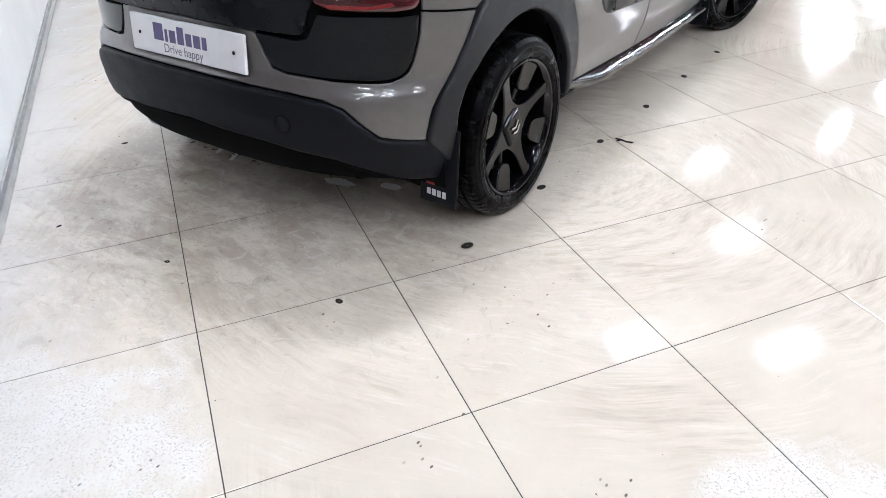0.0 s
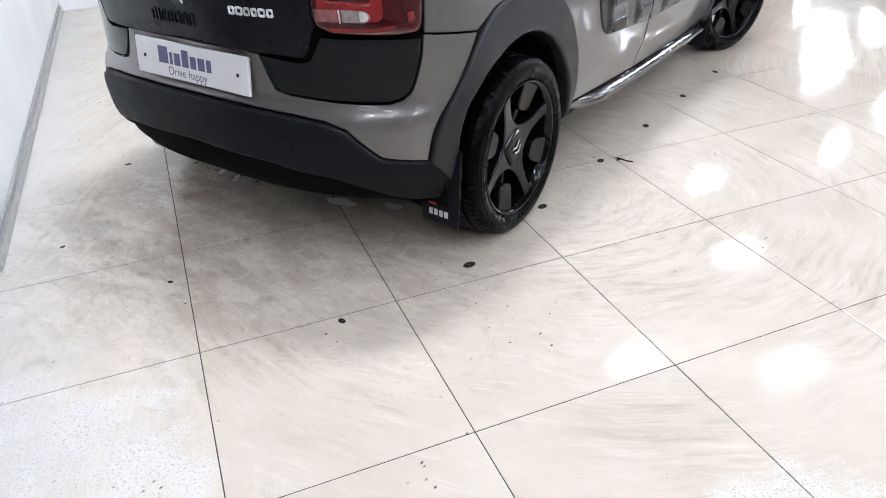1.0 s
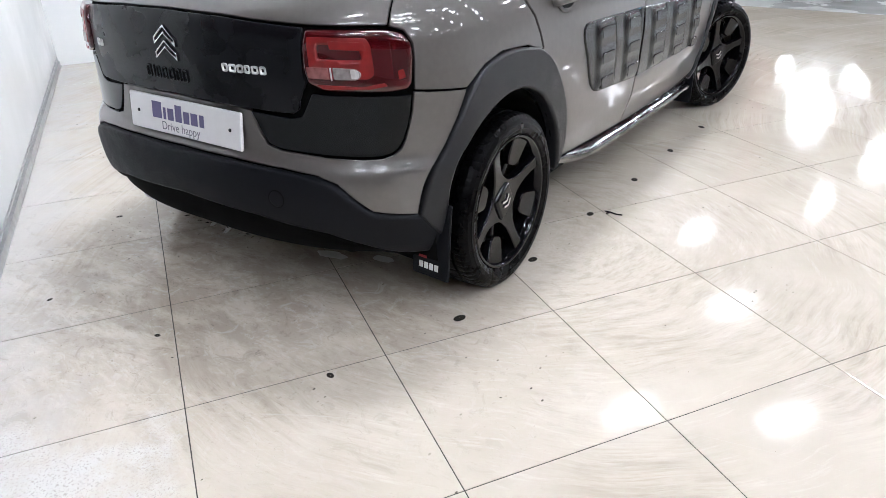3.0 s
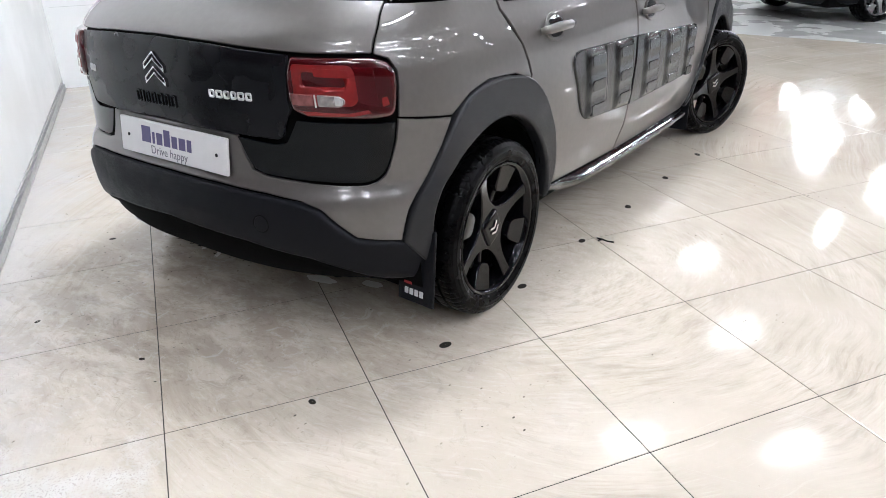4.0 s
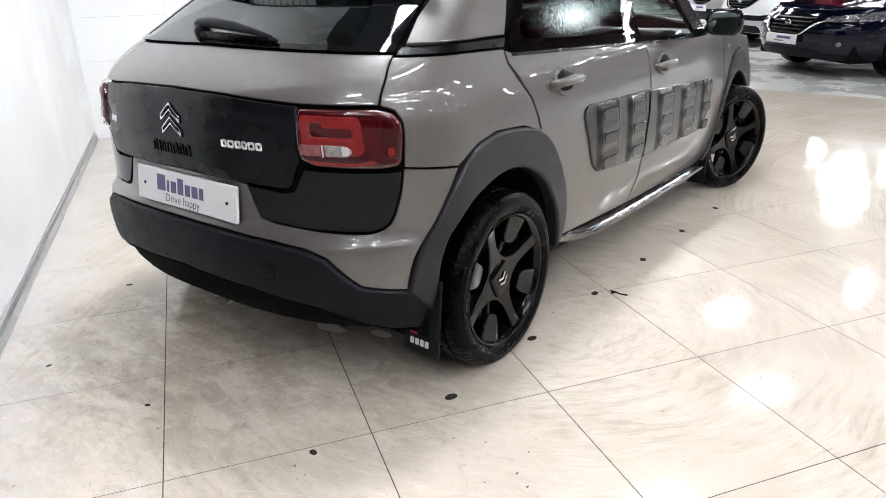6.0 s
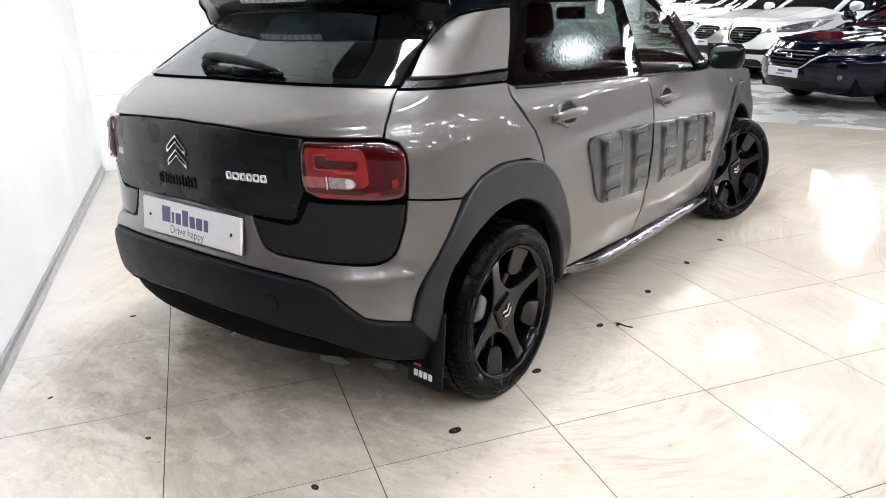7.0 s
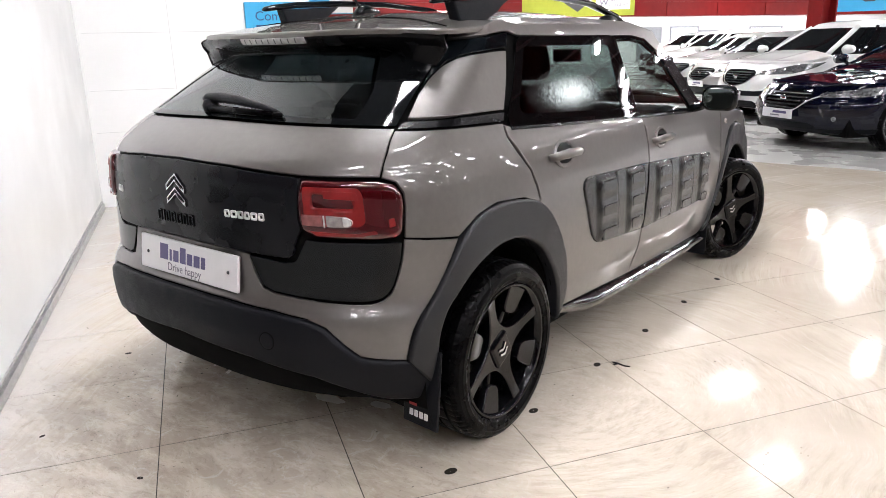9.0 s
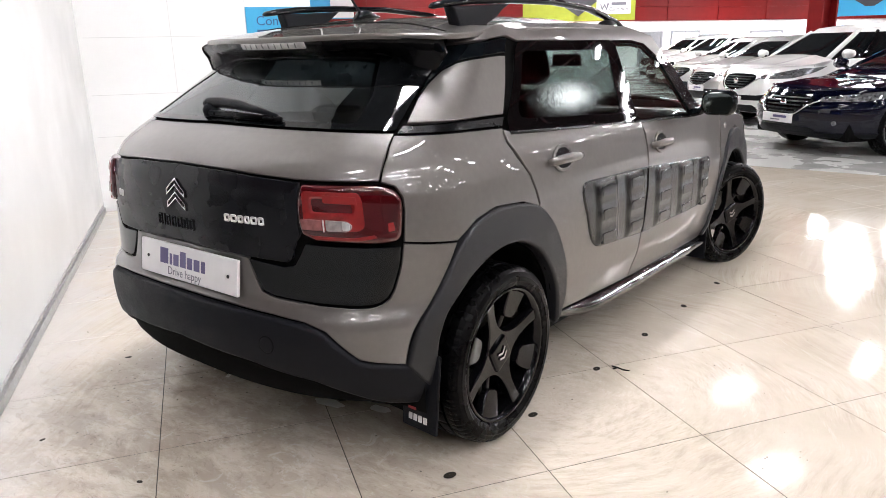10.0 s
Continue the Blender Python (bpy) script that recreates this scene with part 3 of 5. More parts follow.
for w in (.028, .012, .026, .028, .03, .026, .03):
    panel("embossed_block", skin, rounded([(xs, .838), (xs + w - .004, .838), (xs + w - .004, .800), (xs, .800)], .006), BLACK_GLOSS, tailgate, "embossed black block", off=.0085, th=.006, bev=.0015, res=.015, gap=0,
          holes=[[(xs + .007, .830), (xs + w - .010, .830), (xs + w - .010, .809), (xs + .007, .809)]] if w > .02 else [])
    xs += w + .006
for xs, w in ((-.47, .024), (-.44, .022)):
    panel("badge_block", skin, rounded([(xs, .882), (xs + w, .882), (xs + w, .858), (xs, .858)], .008), WHITE_MARK, tailgate, "small chrome badge block", off=.0075, th=.004, bev=.001, res=.012, gap=0,
          holes=[[(xs + .007, .875), (xs + w - .007, .875), (xs + w - .007, .865), (xs + .007, .865)]])

# sides
quarter = [(.800, 1.104), (.8175, 1.05), (.8085, .982), (.852, .968), (.871, .935), (.871, .90), (.857, .806), (1.045, .780)] + REAR_ARCH[5:9] + \
    [(1.53, .805), (1.515, .86), (1.49, .917), (1.43, .985), (1.385, 1.04), (1.368, 1.088)]
both("quarter_panel", skin, quarter, PAINT, car, "taupe rear quarter panel", res=.025, bev=.003)
both("pillar_panel", skin, [(.815, 1.133), (.799, 1.20), (.806, 1.245), (.83, 1.282), (.88, 1.304), (.96, 1.314), (1.15, 1.320), (1.40, 1.324), (1.452, 1.322), (1.375, 1.128)], PAINT, car, "taupe rear pillar panel", res=.025, bev=.003)
both("pillar_strip", skin, [(.808, 1.128), (1.385, 1.122), (1.372, 1.092), (.806, 1.107)], BLACK_TRIM, car, off=-.002, bev=0, res=.02)
both("roof_strip", skin, [(.788, 1.20), (.794, 1.20), (.801, 1.248), (.827, 1.287), (.878, 1.309), (.96, 1.319), (1.15, 1.325), (1.40, 1.329), (1.46, 1.328), (1.54, 1.386), (1.30, 1.380), (.95, 1.370), (.78, 1.362)], BLACK_GLOSS, car, "gloss black strip under the roof edge", off=-.002, bev=.003, res=.02)
both("roof_side", skin, [(.78, 1.366), (.95, 1.374), (1.30, 1.384), (1.54, 1.39), (1.66, 1.372), (2.44, 1.370), (2.70, 1.367), (2.85, 1.352), (3.00, 1.275), (3.06, 1.30), (2.98, 1.39), (2.72, 1.435), (2.3, 1.445), (1.6, 1.44), (1.1, 1.42), (.78, 1.395)],
     PAINT, car, "taupe roof side", res=.025, bev=.003, gap=.001)
for nm, poly in (("a_pillar", [(3.00, 1.268), (3.112, 1.118), (3.205, .99), (3.38, .985), (3.25, 1.13), (3.12, 1.27), (3.06, 1.30)]),):
    both(nm, skin, poly, BLACK_GLOSS, car, "black windscreen pillar", res=.025, bev=.004)

# doors
def door_crease(a, b):
    """The crease that swells out low along the doors."""
    u = (b - (.412 - .048 * (a - 2.45))) / .055
    return .009 * np.exp(-u * u) * step(2.2, 2.6, a) * step(3.3, 3.1, a)


rdoor = both("rear_door", skin, [(1.375, 1.083), (1.392, 1.04), (1.437, .985), (1.497, .917), (1.522, .86), (1.535, .81), (1.525, .80), (1.60, .745), (1.70, .578), (1.735, .404), (1.725, .342), (2.372, .298), (2.45, .48), (2.508, .658),
             (2.530, .80), (2.535, .887), (2.525, .95), (2.503, 1.007), (1.50, 1.060), (1.43, 1.070)], PAINT, car, "taupe rear door", res=.022, bev=.003,
             relief=lambda a, b, d: .004 * step(.95, .985, b) * step(1.05, 1.0, b) + door_crease(a, b))
fdoor = both("front_door", skin, [(2.512, 1.005), (2.532, .95), (2.543, .887), (2.538, .80), (2.516, .658), (2.458, .48), (2.380, .297), (3.47, .238), (3.555, .36), (3.615, .49), (3.645, .66), (3.668, .90), (3.66, .965), (3.40, .977), (3.16, .974)],
             PAINT, car, "taupe front door", res=.022, bev=.003,
             relief=lambda a, b, d: .003 * step(.92, .95, b) * step(1.0, .96, b) + door_crease(a, b))
WF = [(1.655, 1.370), (1.595, 1.342), (1.40, 1.118), (1.415, 1.070), (1.50, 1.060), (2.40, 1.008), (2.425, 1.03), (2.49, 1.36), (2.45, 1.372)]
both("window_frame", skin, rounded(WF, .03), BLACK_PANE, rdoor, "gloss black window border", off=.001, th=.003, bev=0, res=.02, gap=.001,
     holes=[rounded([(1.67, 1.335), (1.50, 1.14), (1.51, 1.112), (1.56, 1.103), (2.31, 1.062), (2.35, 1.08), (2.405, 1.33)], .03)])
pane = both("side_window", skin, REAR_WINDOW, SPATTER_GLASS, rdoor, "tinted side window with dried spatter and painted pale glare", off=-.003, th=.004, bev=0, res=.03, gap=.001, closed=True)
pane[1].data.materials[0] = PRIVACY_GLASS
pane[1]["label"] = "dark privacy side window"
both("window_frame", skin, [(2.495, 1.37), (2.43, 1.03), (2.45, 1.005), (3.16, .974), (3.22, .985), (3.11, 1.122), (3.0, 1.272), (2.84, 1.353), (2.70, 1.37)], BLACK_PANE, fdoor, "gloss black window surround",
     off=.001, th=.008, bev=0, res=.02, gap=.001, holes=[inset(FRONT_WINDOW, .006)])
both("side_window", skin, FRONT_WINDOW, CLEAR_GLASS, fdoor, "clear side window", off=-.004, th=.004, bev=0, res=.03, gap=.001, closed=True)[1].data.materials[0] = PRIVACY_GLASS
for s0, s1 in ((1.42, 2.42), (2.46, 3.17)):
    d = rdoor if s0 < 2 else fdoor
    z = lambda s: 1.064 - (s - 1.42) * .0515
    both("window_seal", skin, [(s0, z(s0) + .006), (s1, z(s1) + .006), (s1, z(s1) - .004), (s0, z(s0) - .004)], BLACK_TRIM, d, off=.005, th=.008, bev=.003, res=.03, gap=0)


def pads(parents, outline, corner, cols):
    """A soft pad with upright ribs, each with three raised cushions; a column: run, half width, height of its top cushion."""
    def ribs(a, b, d):
        h = 0 * a
        for c, w, z0 in cols:
            h = h + .0125 * step(1.32, .76, np.abs(a - c) / w) * (.62 + .38 * np.cos(math.pi * (b - z0) / .099) ** 2) * step(z0 + .062, z0 + .034, b) * step(z0 - .262, z0 - .232, b)
        return h * step(.004, .03, d)
    ps = both("bumper_pad", skin, rounded(outline, corner), PAD, parents, "soft grey ribbed side bumper pad", off=.007, th=.02, bev=.007, res=.011, relief=ribs)
    for c, w, z0 in cols:
        for k in range(3):
            z = z0 - .099 * k
            cushion = rounded([(c - w * .74, z + .026), (c - w * .70, z - .021), (c + w * .70, z - .026), (c + w * .74, z + .021)], .014)
            both("pad_cushion", skin, cushion, PAD, ps, off=.0210, th=.014, bev=.004, res=.010, gap=0)


pads(rdoor, [(1.836, .836), (1.925, .545), (2.442, .500), (2.508, .805)], [.085, .085, .01, .01], ((2.06, .088, .770), (2.355, .088, .757)))
pads(fdoor, [(2.517, .804), (2.452, .498), (3.30, .475), (3.37, .56), (3.455, .735)], [.01, .01, .08, .06, .07], ((2.70, .092, .737), (3.02, .095, .716), (3.315, .070, .700)))


def door_handle(parent, s, z, sx):
    m = skin_frame(s * sx, z)
    h = part("door_handle", tube([(-.115, 0, .004), (-.10, 0, .028), (-.03, .002, .040), (.05, .0, .038), (.10, -.002, .026), (.115, -.003, .002)], [.012, .016, .018, .017, .014, .010], 12, .8), PAINT, parent, "body-coloured pull handle")
    h.matrix_basis = m
    return h


for k, sx in ((0, 1), (1, -1)):
    door_handle(rdoor[k], 1.735, .940, sx)
    door_handle(fdoor[k], 2.70, .892, sx)
for d, s0, z0 in ((rdoor, 1.735, .944), (fdoor, 2.70, .896)):
    oval = lambda rx, rz: [(s0 + rx * math.cos(k * .2618), z0 + rz * math.sin(k * .2618)) for k in range(24)]
    # no hollow here: a flat black oval stands in for the recess's shade
    both("cup_shade_oval", skin, oval(.062, .040), BLACK_GLOSS, d, "flat black oval painted as the finger recess's shade", off=.0060, th=.004, bev=.001, res=.02, gap=0)
    both("cup_rim", skin, oval(.080, .052), PAINT, d, off=.0085, th=.008, bev=.004, res=.012, gap=0, holes=[oval(.056, .034)])
both("front_fender", skin, [(3.676, .90), (3.652, .66), (3.64, .56)] + FRONT_ARCH[3:9] + [(FA + .48, .60), (FA + .42, .78), (FA + .30, .90), (3.67, .968)], PAINT, car, "taupe front wing", res=.025, bev=.003)
rep = both("side_repeater", skin, [(3.76 + .016 * math.cos(k * .5), .872 + .016 * math.sin(k * .5)) for k in range(12)], CLEAR_LENS, car, "clear round indicator", off=.006, th=.008, bev=.004, res=.008, gap=0)


def flowing(points, n=6):
    """A smooth open curve through the points, eased once."""
    p = np.array(points, float)
    p[1:-1] = .5 * p[1:-1] + .25 * (p[:-2] + p[2:])
    p[2:-2] += .16 * (2 * p[2:-2] - p[1:-3] - p[3:-1])
    q = np.concatenate([[2 * p[0] - p[1]], p, [2 * p[-1] - p[-2]]])
    out = []
    for a, b, c, d in zip(q, q[1:], q[2:], q[3:]):
        out += [tuple(.5 * (2 * b + (c - a) * t + (2 * a - 5 * b + 4 * c - d) * t * t + (3 * b - a - 3 * c + d) * t ** 3)) for t in np.arange(n) / n]
    return out + [tuple(p[-1])]


for poly, op in ((REAR_ARCH, REAR_OPEN), (FRONT_ARCH, FRONT_OPEN)):
    edge = flowing(poly) + flowing(op)[::-1]
    both("arch_cladding", skin, edge, PLASTIC_GREY, car, "dark grey wheel arch cladding", off=.016, th=.05, bev=.012, res=.018, gap=.001)


def sill(s, v):
    """The gloss sill under the doors: rolls out and under."""
    s, v = np.asarray(s, float), np.asarray(v, float)
    z1 = np.interp(s, [1.68, 2.38, 3.55], [.338, .292, .232])
    p = skin(s, z1)
    a = v * 2.0
    grow = step(1.66, 2.0, s)
    p[..., 0] += np.sign(p[..., 0]) * (.040 * np.sin(a * 1.25) * grow - .03 * v * v)
    p[..., 2] = z1 - (.038 + .046 * grow) * v + .01 * np.sin(a)
    return p


both("side_sill", sill, [(1.70, 0.0), (3.50, 0.0), (3.53, 1), (1.72, 1)], SILL, car, "glossy dark sill", res=.04, th=.02, bev=.004, off=0, flip=True)

# roof, glass and front
roof_poly = mirrored([(0, -.236), (.20, -.226), (.36, -.192), (.48, -.146), (.56, -.098), (.612, -.03), (.630, .05), (.634, .40), (.634, 1.05), (.626, 1.40), (.59, 1.62), (.35, 1.75), (0, 1.785)])
roof_ob = panel("roof", roof, roof_poly, PAINT, car, "taupe roof panel", res=.04, bev=.008, th=.018, gap=.0)
for pth in ([(-.62, .02), (-.40, .075), (0, .095), (.40, .075), (.62, .02)],):
    pts = []
    for (x0, y0), (x1, y1) in zip(pth, pth[1:]):
        for k in range(8):
            x, y = x0 + (x1 - x0) * k / 8, y0 + (y1 - y0) * k / 8
            pts.append((x, y, float(roof_z(x, y)) + .0006))
    part("roof_joint", tube(pts, .003, 6), DARK, roof_ob)
for sx in (-1, 1):
    f = lambda y, dz: (sx * ((.535 if sx > 0 else .485) - .02 * ((y - .85) / .8) ** 2), y + (.09 if sx < 0 else 0), float(roof_z(.53, y)) + dz + (.018 if sx < 0 and dz > .03 else 0))
    rail = part("roof_rail", tube([f(.05, .070), f(.065, .073), f(.12, .076), f(.25, .079), f(.50, .080), f(.85, .078), f(1.20, .070), f(1.50, .048), f(1.66, .022), f(1.73, .004)],
                                  [.012, .022, .026, .027, .027, .027, .026, .024, .017, .008], 14, .50), BLACK_GLOSS, car, "gloss black roof rail")
    foot = bmesh.new()
    cols = [[foot.verts.new(Vector(f(y, dz)) + Vector((dx, 0, 0))) for y, dz in ((.14, .066), (.175, -.012), (.33, -.012), (.40, .030), (.50, .066))] for dx in (-.024, .024)]
    foot.faces.new(cols[0]), foot.faces.new(cols[1][::-1])
    for i in range(5):
        foot.faces.new((cols[0][(i + 1) % 5], cols[0][i], cols[1][i], cols[1][(i + 1) % 5]))
    bmesh.ops.bevel(foot, geom=foot.edges[:], offset=.008, segments=3, affect="EDGES", profile=.5)
    part("rail_foot", foot, PLASTIC, rail)
    part("rail_foot", tube([f(1.36, -.004), f(1.44, .020), f(1.52, .034)], [.026, .024, .014], 10, 1.2), PLASTIC, rail)
fin = part("antenna_base", tube([(0, .22, float(roof_z(0, .22)) - .004), (0, .25, 1.487), (0, .29, 1.488), (0, .36, 1.481)], [.02, .026, .022, .006], 10, .8), BLACK_GLOSS, roof_ob)
part("antenna_rod", tube([(0, .245, 1.495), (0, .20, 1.545), (0, .10, 1.655), (0, .06, 1.70)], [.006, .0042, .0035, .003], 8), PLASTIC, roof_ob)
bon = panel("bonnet", bonnet, mirrored([(0, 2.40), (.45, 2.34), (.70, 2.22), (.735, 2.4), (.735, 2.7), (.66, 3.0), (.45, 3.18), (0, 3.25)]), PAINT, car, "taupe bonnet", res=.05, bev=.01, gap=0)
panel("windscreen", screen, rounded([(-.71, 0), (.71, 0), (.665, 1), (-.665, 1)], .05), TINT_SCREEN, car, "raked clear windscreen", th=.005, bev=0, res=.06, gap=0, closed=True, flip=True)
both("front_bumper", skin, [(FA + .445, .40), (FA + .43, .56), (FA + .49, .60), (FA + .48, .68), (FRONT - .004, .68), (FRONT - .004, .25), (FA + .40, .25)], PLASTIC, car, "black front bumper", off=.008, th=.03, bev=.01, res=.04)
both("nose_panel", skin, [(FA + .49, .69), (FA + .44, .79), (FA + .33, .90), (FRONT - .004, .86), (FRONT - .004, .69)], PAINT, car, res=.04)
both("headlamp", skin, rounded([(FA + .50, .62), (FA + .50, .70), (FA + .72, .70), (FA + .72, .60)], .03), CLEAR_LENS, car, "clear headlamp", off=.014, th=.03, bev=.01, res=.03)
for sx in (-1, 1):
    mir = part("door_mirror", boxmesh(-.088, .088, -.045, .055, -.066, .064, .046, 6), BLACK_GLOSS, car, "gloss black door mirror")
    for f in mir.data.polygons:
        f.use_smooth = True
    mir.matrix_basis = Matrix.Translation((sx * .960, 1.87, 1.052)) @ Euler((0, 0, radians(sx * 7))).to_matrix().to_4x4()
    mg = part("mirror_glass", prism(rounded([(-.076, -.050), (.066, -.056), (.078, .044), (-.074, .052)], .050), -.0475, -.043), MIRROR, mir, "convex mirror glass")
    part("mirror_arm", tube([(sx * .79, 1.92, .985), (sx * .85, 1.92, 1.0), (sx * .90, 1.90, 1.03)], [.035, .03, .025], 10, .7), BLACK_GLOSS, car)

# underside and wheel housings
part("floor_pan", boxmesh(-.72, .72, .45, 2.12, .19, .30, .03), DARK, car)
part("floor_pan", boxmesh(-.55, .55, -.50, .46, .24, .40, .03), DARK, car)
part("floor_pan", boxmesh(-.55, .55, 2.1, 3.2, .20, .40, .03), DARK, car)
part("exhaust_box", boxmesh(-.50, -.10, -.58, -.36, .24, .36, .05, 3), STEEL, car, "dull steel silencer")
for y0 in (0, 2.595):
    for sx in (-1, 1):
        vs, fs = [], []
        n = 28
        for k in range(n + 1):
            a = -.25 + (math.pi + .5) * k / n
            for xx, r in ((.50, .05), (.50, .375), (.80, .392)):
                vs.append((sx * xx, y0 + r * math.cos(a), .31 + r * math.sin(a)))
        for k in range(n):
            for j in range(2):
                fs.append((k * 3 + j, k * 3 + j + 1, k * 3 + j + 4, k * 3 + j + 3))
        part("wheel_housing", (vs, fs), DARK, car)


# wheels
def tyre_mesh():
    prof = [(-.085, .238), (-.100, .252), (-.104, .272), (-.098, .297), (-.088, .310), (-.072, .3165), (-.052, .318), (-.050, .311), (-.044, .311), (-.042, .3185), (-.012, .319), (-.010, .312), (-.003, .312), (-.001, .319),
            (.035, .3185), (.037, .311), (.043, .311), (.045, .318), (.072, .3165), (.088, .310), (.098, .297), (.1015, .285), (.104, .281), (.1045, .266), (.102, .262), (.098, .250), (.085, .238)]
    shoulder = {4, 5, 18, 19}

    def groove(i, j):
        return -.0015 if j in shoulder and i % 3 < 1 else (-.0015 if j in (9, 10, 13, 14) and i % 6 < 1 else 0)
    return lathe(prof, 216, "X", True, 0, groove)


def spoke_mesh(w0, w1, r0, r1, x0, x1, depth, bow=0.0):
    bm = bmesh.new()
    n = 7
    rings = []
    for k in range(n):
        t = k / (n - 1)
        r, w = r0 + (r1 - r0) * t, w0 + (w1 - w0) * t
        x = x0 + (x1 - x0) * t + bow * math.sin(math.pi * t)
        rings.append([bm.verts.new(v) for v in ((x - .004, -w / 2, r), (x, -w / 2 + .004, r), (x + .003, 0, r), (x, w / 2 - .004, r), (x - .004, w / 2, r), (x - depth, w / 2 * .75, r), (x - depth, -w / 2 * .75, r))])
    for a, b in zip(rings, rings[1:]):
        for i in range(7):
            bm.faces.new((a[i], a[(i + 1) % 7], b[(i + 1) % 7], b[i]))
    bm.faces.new(rings[0])
    bm.faces.new(rings[-1][::-1])
    bmesh.ops.recalc_face_normals(bm, faces=bm.faces[:])
    for f in bm.faces:
        f.smooth = len(f.verts) == 4
    return bm


WHEEL_DATA = {}


def wheel_face(a, b):
    """The dished front of the wheel: a runs to the front, b up."""
    a, b = np.asarray(a, float), np.asarray(b, float)
    return np.stack([.062 + .022 * (np.hypot(a, b) / .23) ** 2, a, b], -1)


def wheel(parent, m, turn, alloy=None):
    """A wheel whose outer side is +x: tyre, barrel, a four-armed spider that flows out of the hub, four paddles, square cap, brake."""
    alloy = alloy or WHEEL_BLACK
    if not WHEEL_DATA.get(alloy.name):
        store = WHEEL_DATA[alloy.name] = {}

        def data(name, mesh, material):
            ob = part(name, mesh, alloy if material is WHEEL_BLACK else material)
            store[name] = ob.data
            bpy.data.objects.remove(ob)
        arm = [(.027, .231), (.0225, .205), (.0215, .165), (.0235, .13), (.029, .105), (.038, .084)]
        spider = []
        for k in range(4):
            c, s_ = round(math.cos(k * math.pi / 2)), round(math.sin(k * math.pi / 2))
            for a, b in [(-a, b) for a, b in arm[::-1]] + arm + [(.056, .056)]:
                spider.append((a * c + b * s_, -a * s_ + b * c))
        data("spider", panel_mesh(wheel_face, rounded(spider, .012, 4), th=.034, bev=.006, res=.012, gap=0), WHEEL_BLACK)
        data("paddle", panel_mesh(wheel_face, rounded([(-.056, .231), (-.047, .175), (-.040, .145), (-.026, .128), (.026, .128), (.040, .145), (.047, .175), (.056, .231)], .012, 4),
                                  off=-.002, th=.026, bev=.006, res=.014, gap=0), WHEEL_BLACK)
        data("tyre", tyre_mesh(), RUBBER)
        store["tyre"].polygons.foreach_set("use_smooth", [False] * len(store["tyre"].polygons))
        data("barrel", lathe([(.090, .243), (.097, .238), (.092, .230), (.070, .222), (.02, .212), (-.085, .208), (-.09, .238), (-.09, .243), (-.08, .218), (.02, .222), (.07, .232)], 72), WHEEL_BLACK)
        data("rear_spoke", spoke_mesh(.030, .034, .05, .17, .034, .052, .03), WHEEL_BLACK)
        data("hub", lathe([(-.03, .082), (.038, .078), (.050, .066), (.056, .001), (-.03, .001)], 32, "X", False), WHEEL_BLACK)
        bm = boxmesh(-.01, .012, -.052, .052, -.052, .052, .011, 4)
        data("cap", bm, WHEEL_BLACK)
        data("disc", lathe([(-.035, .125), (-.03, .125), (-.03, .07), (-.035, .07)], 48), DISC)
        data("bolt", lathe([(0, .001), (.0, .009), (.012, .008), (.013, .001)], 8, "X", False), CHROME)
        bm = bmesh.new()
        for o in (-.011, .011):
            for sgn in (-1, 1):
                mm = Matrix.Translation((.013, o + .0, sgn * .011)) @ Euler((sgn * radians(-32), 0, 0)).to_matrix().to_4x4()
                r = bmesh.ops.create_cube(bm, size=1, matrix=mm @ Matrix.Diagonal((.003, .0075, .028, 1)))
        data("chevron", bm, CHROME)
    e = new("wheel")
    e.parent, e.matrix_basis = parent, m
    def put(name, mm=Matrix(), label=""):
        ob = new(name, WHEEL_DATA[alloy.name][name])
        ob.parent, ob.matrix_basis = e, mm
        if label:
            ob["label"] = label
    rot = lambda a: Euler((radians(a), 0, 0)).to_matrix().to_4x4()
    put("tyre", Matrix(), "black road tyre with ribbed tread")
    put("barrel")
    put("hub", rot(turn))
    put("spider", rot(turn), "spoked wheel face")
    put("cap", Matrix.Translation((.062, 0, 0)) @ rot(turn + 6))
    put("chevron", Matrix.Translation((.064, 0, 0)) @ rot(turn + 96), "chrome chevrons")
    put("disc")
    for k in range(4):
        put("paddle", rot(turn + 45 + 90 * k))
        put("rear_spoke", rot(turn + 45 + 90 * k))
        put("bolt", rot(turn + 45 + 90 * k) @ Matrix.Translation((.044, 0, .052)))
    return e


# spoke angle counted from straight up, turning towards the rear
for sx, y0, turn, steer in ((1, 0, 22, 0), (1, 2.62, 15, -20), (-1, 0, 20, 0), (-1, 2.57, 75, -20)):
    wheel(car, Matrix.Translation((sx * (.76 if y0 == 0 else .812), y0, .313)) @ Euler((0, 0, radians(steer + (0 if sx > 0 else 180)))).to_matrix().to_4x4(), turn)
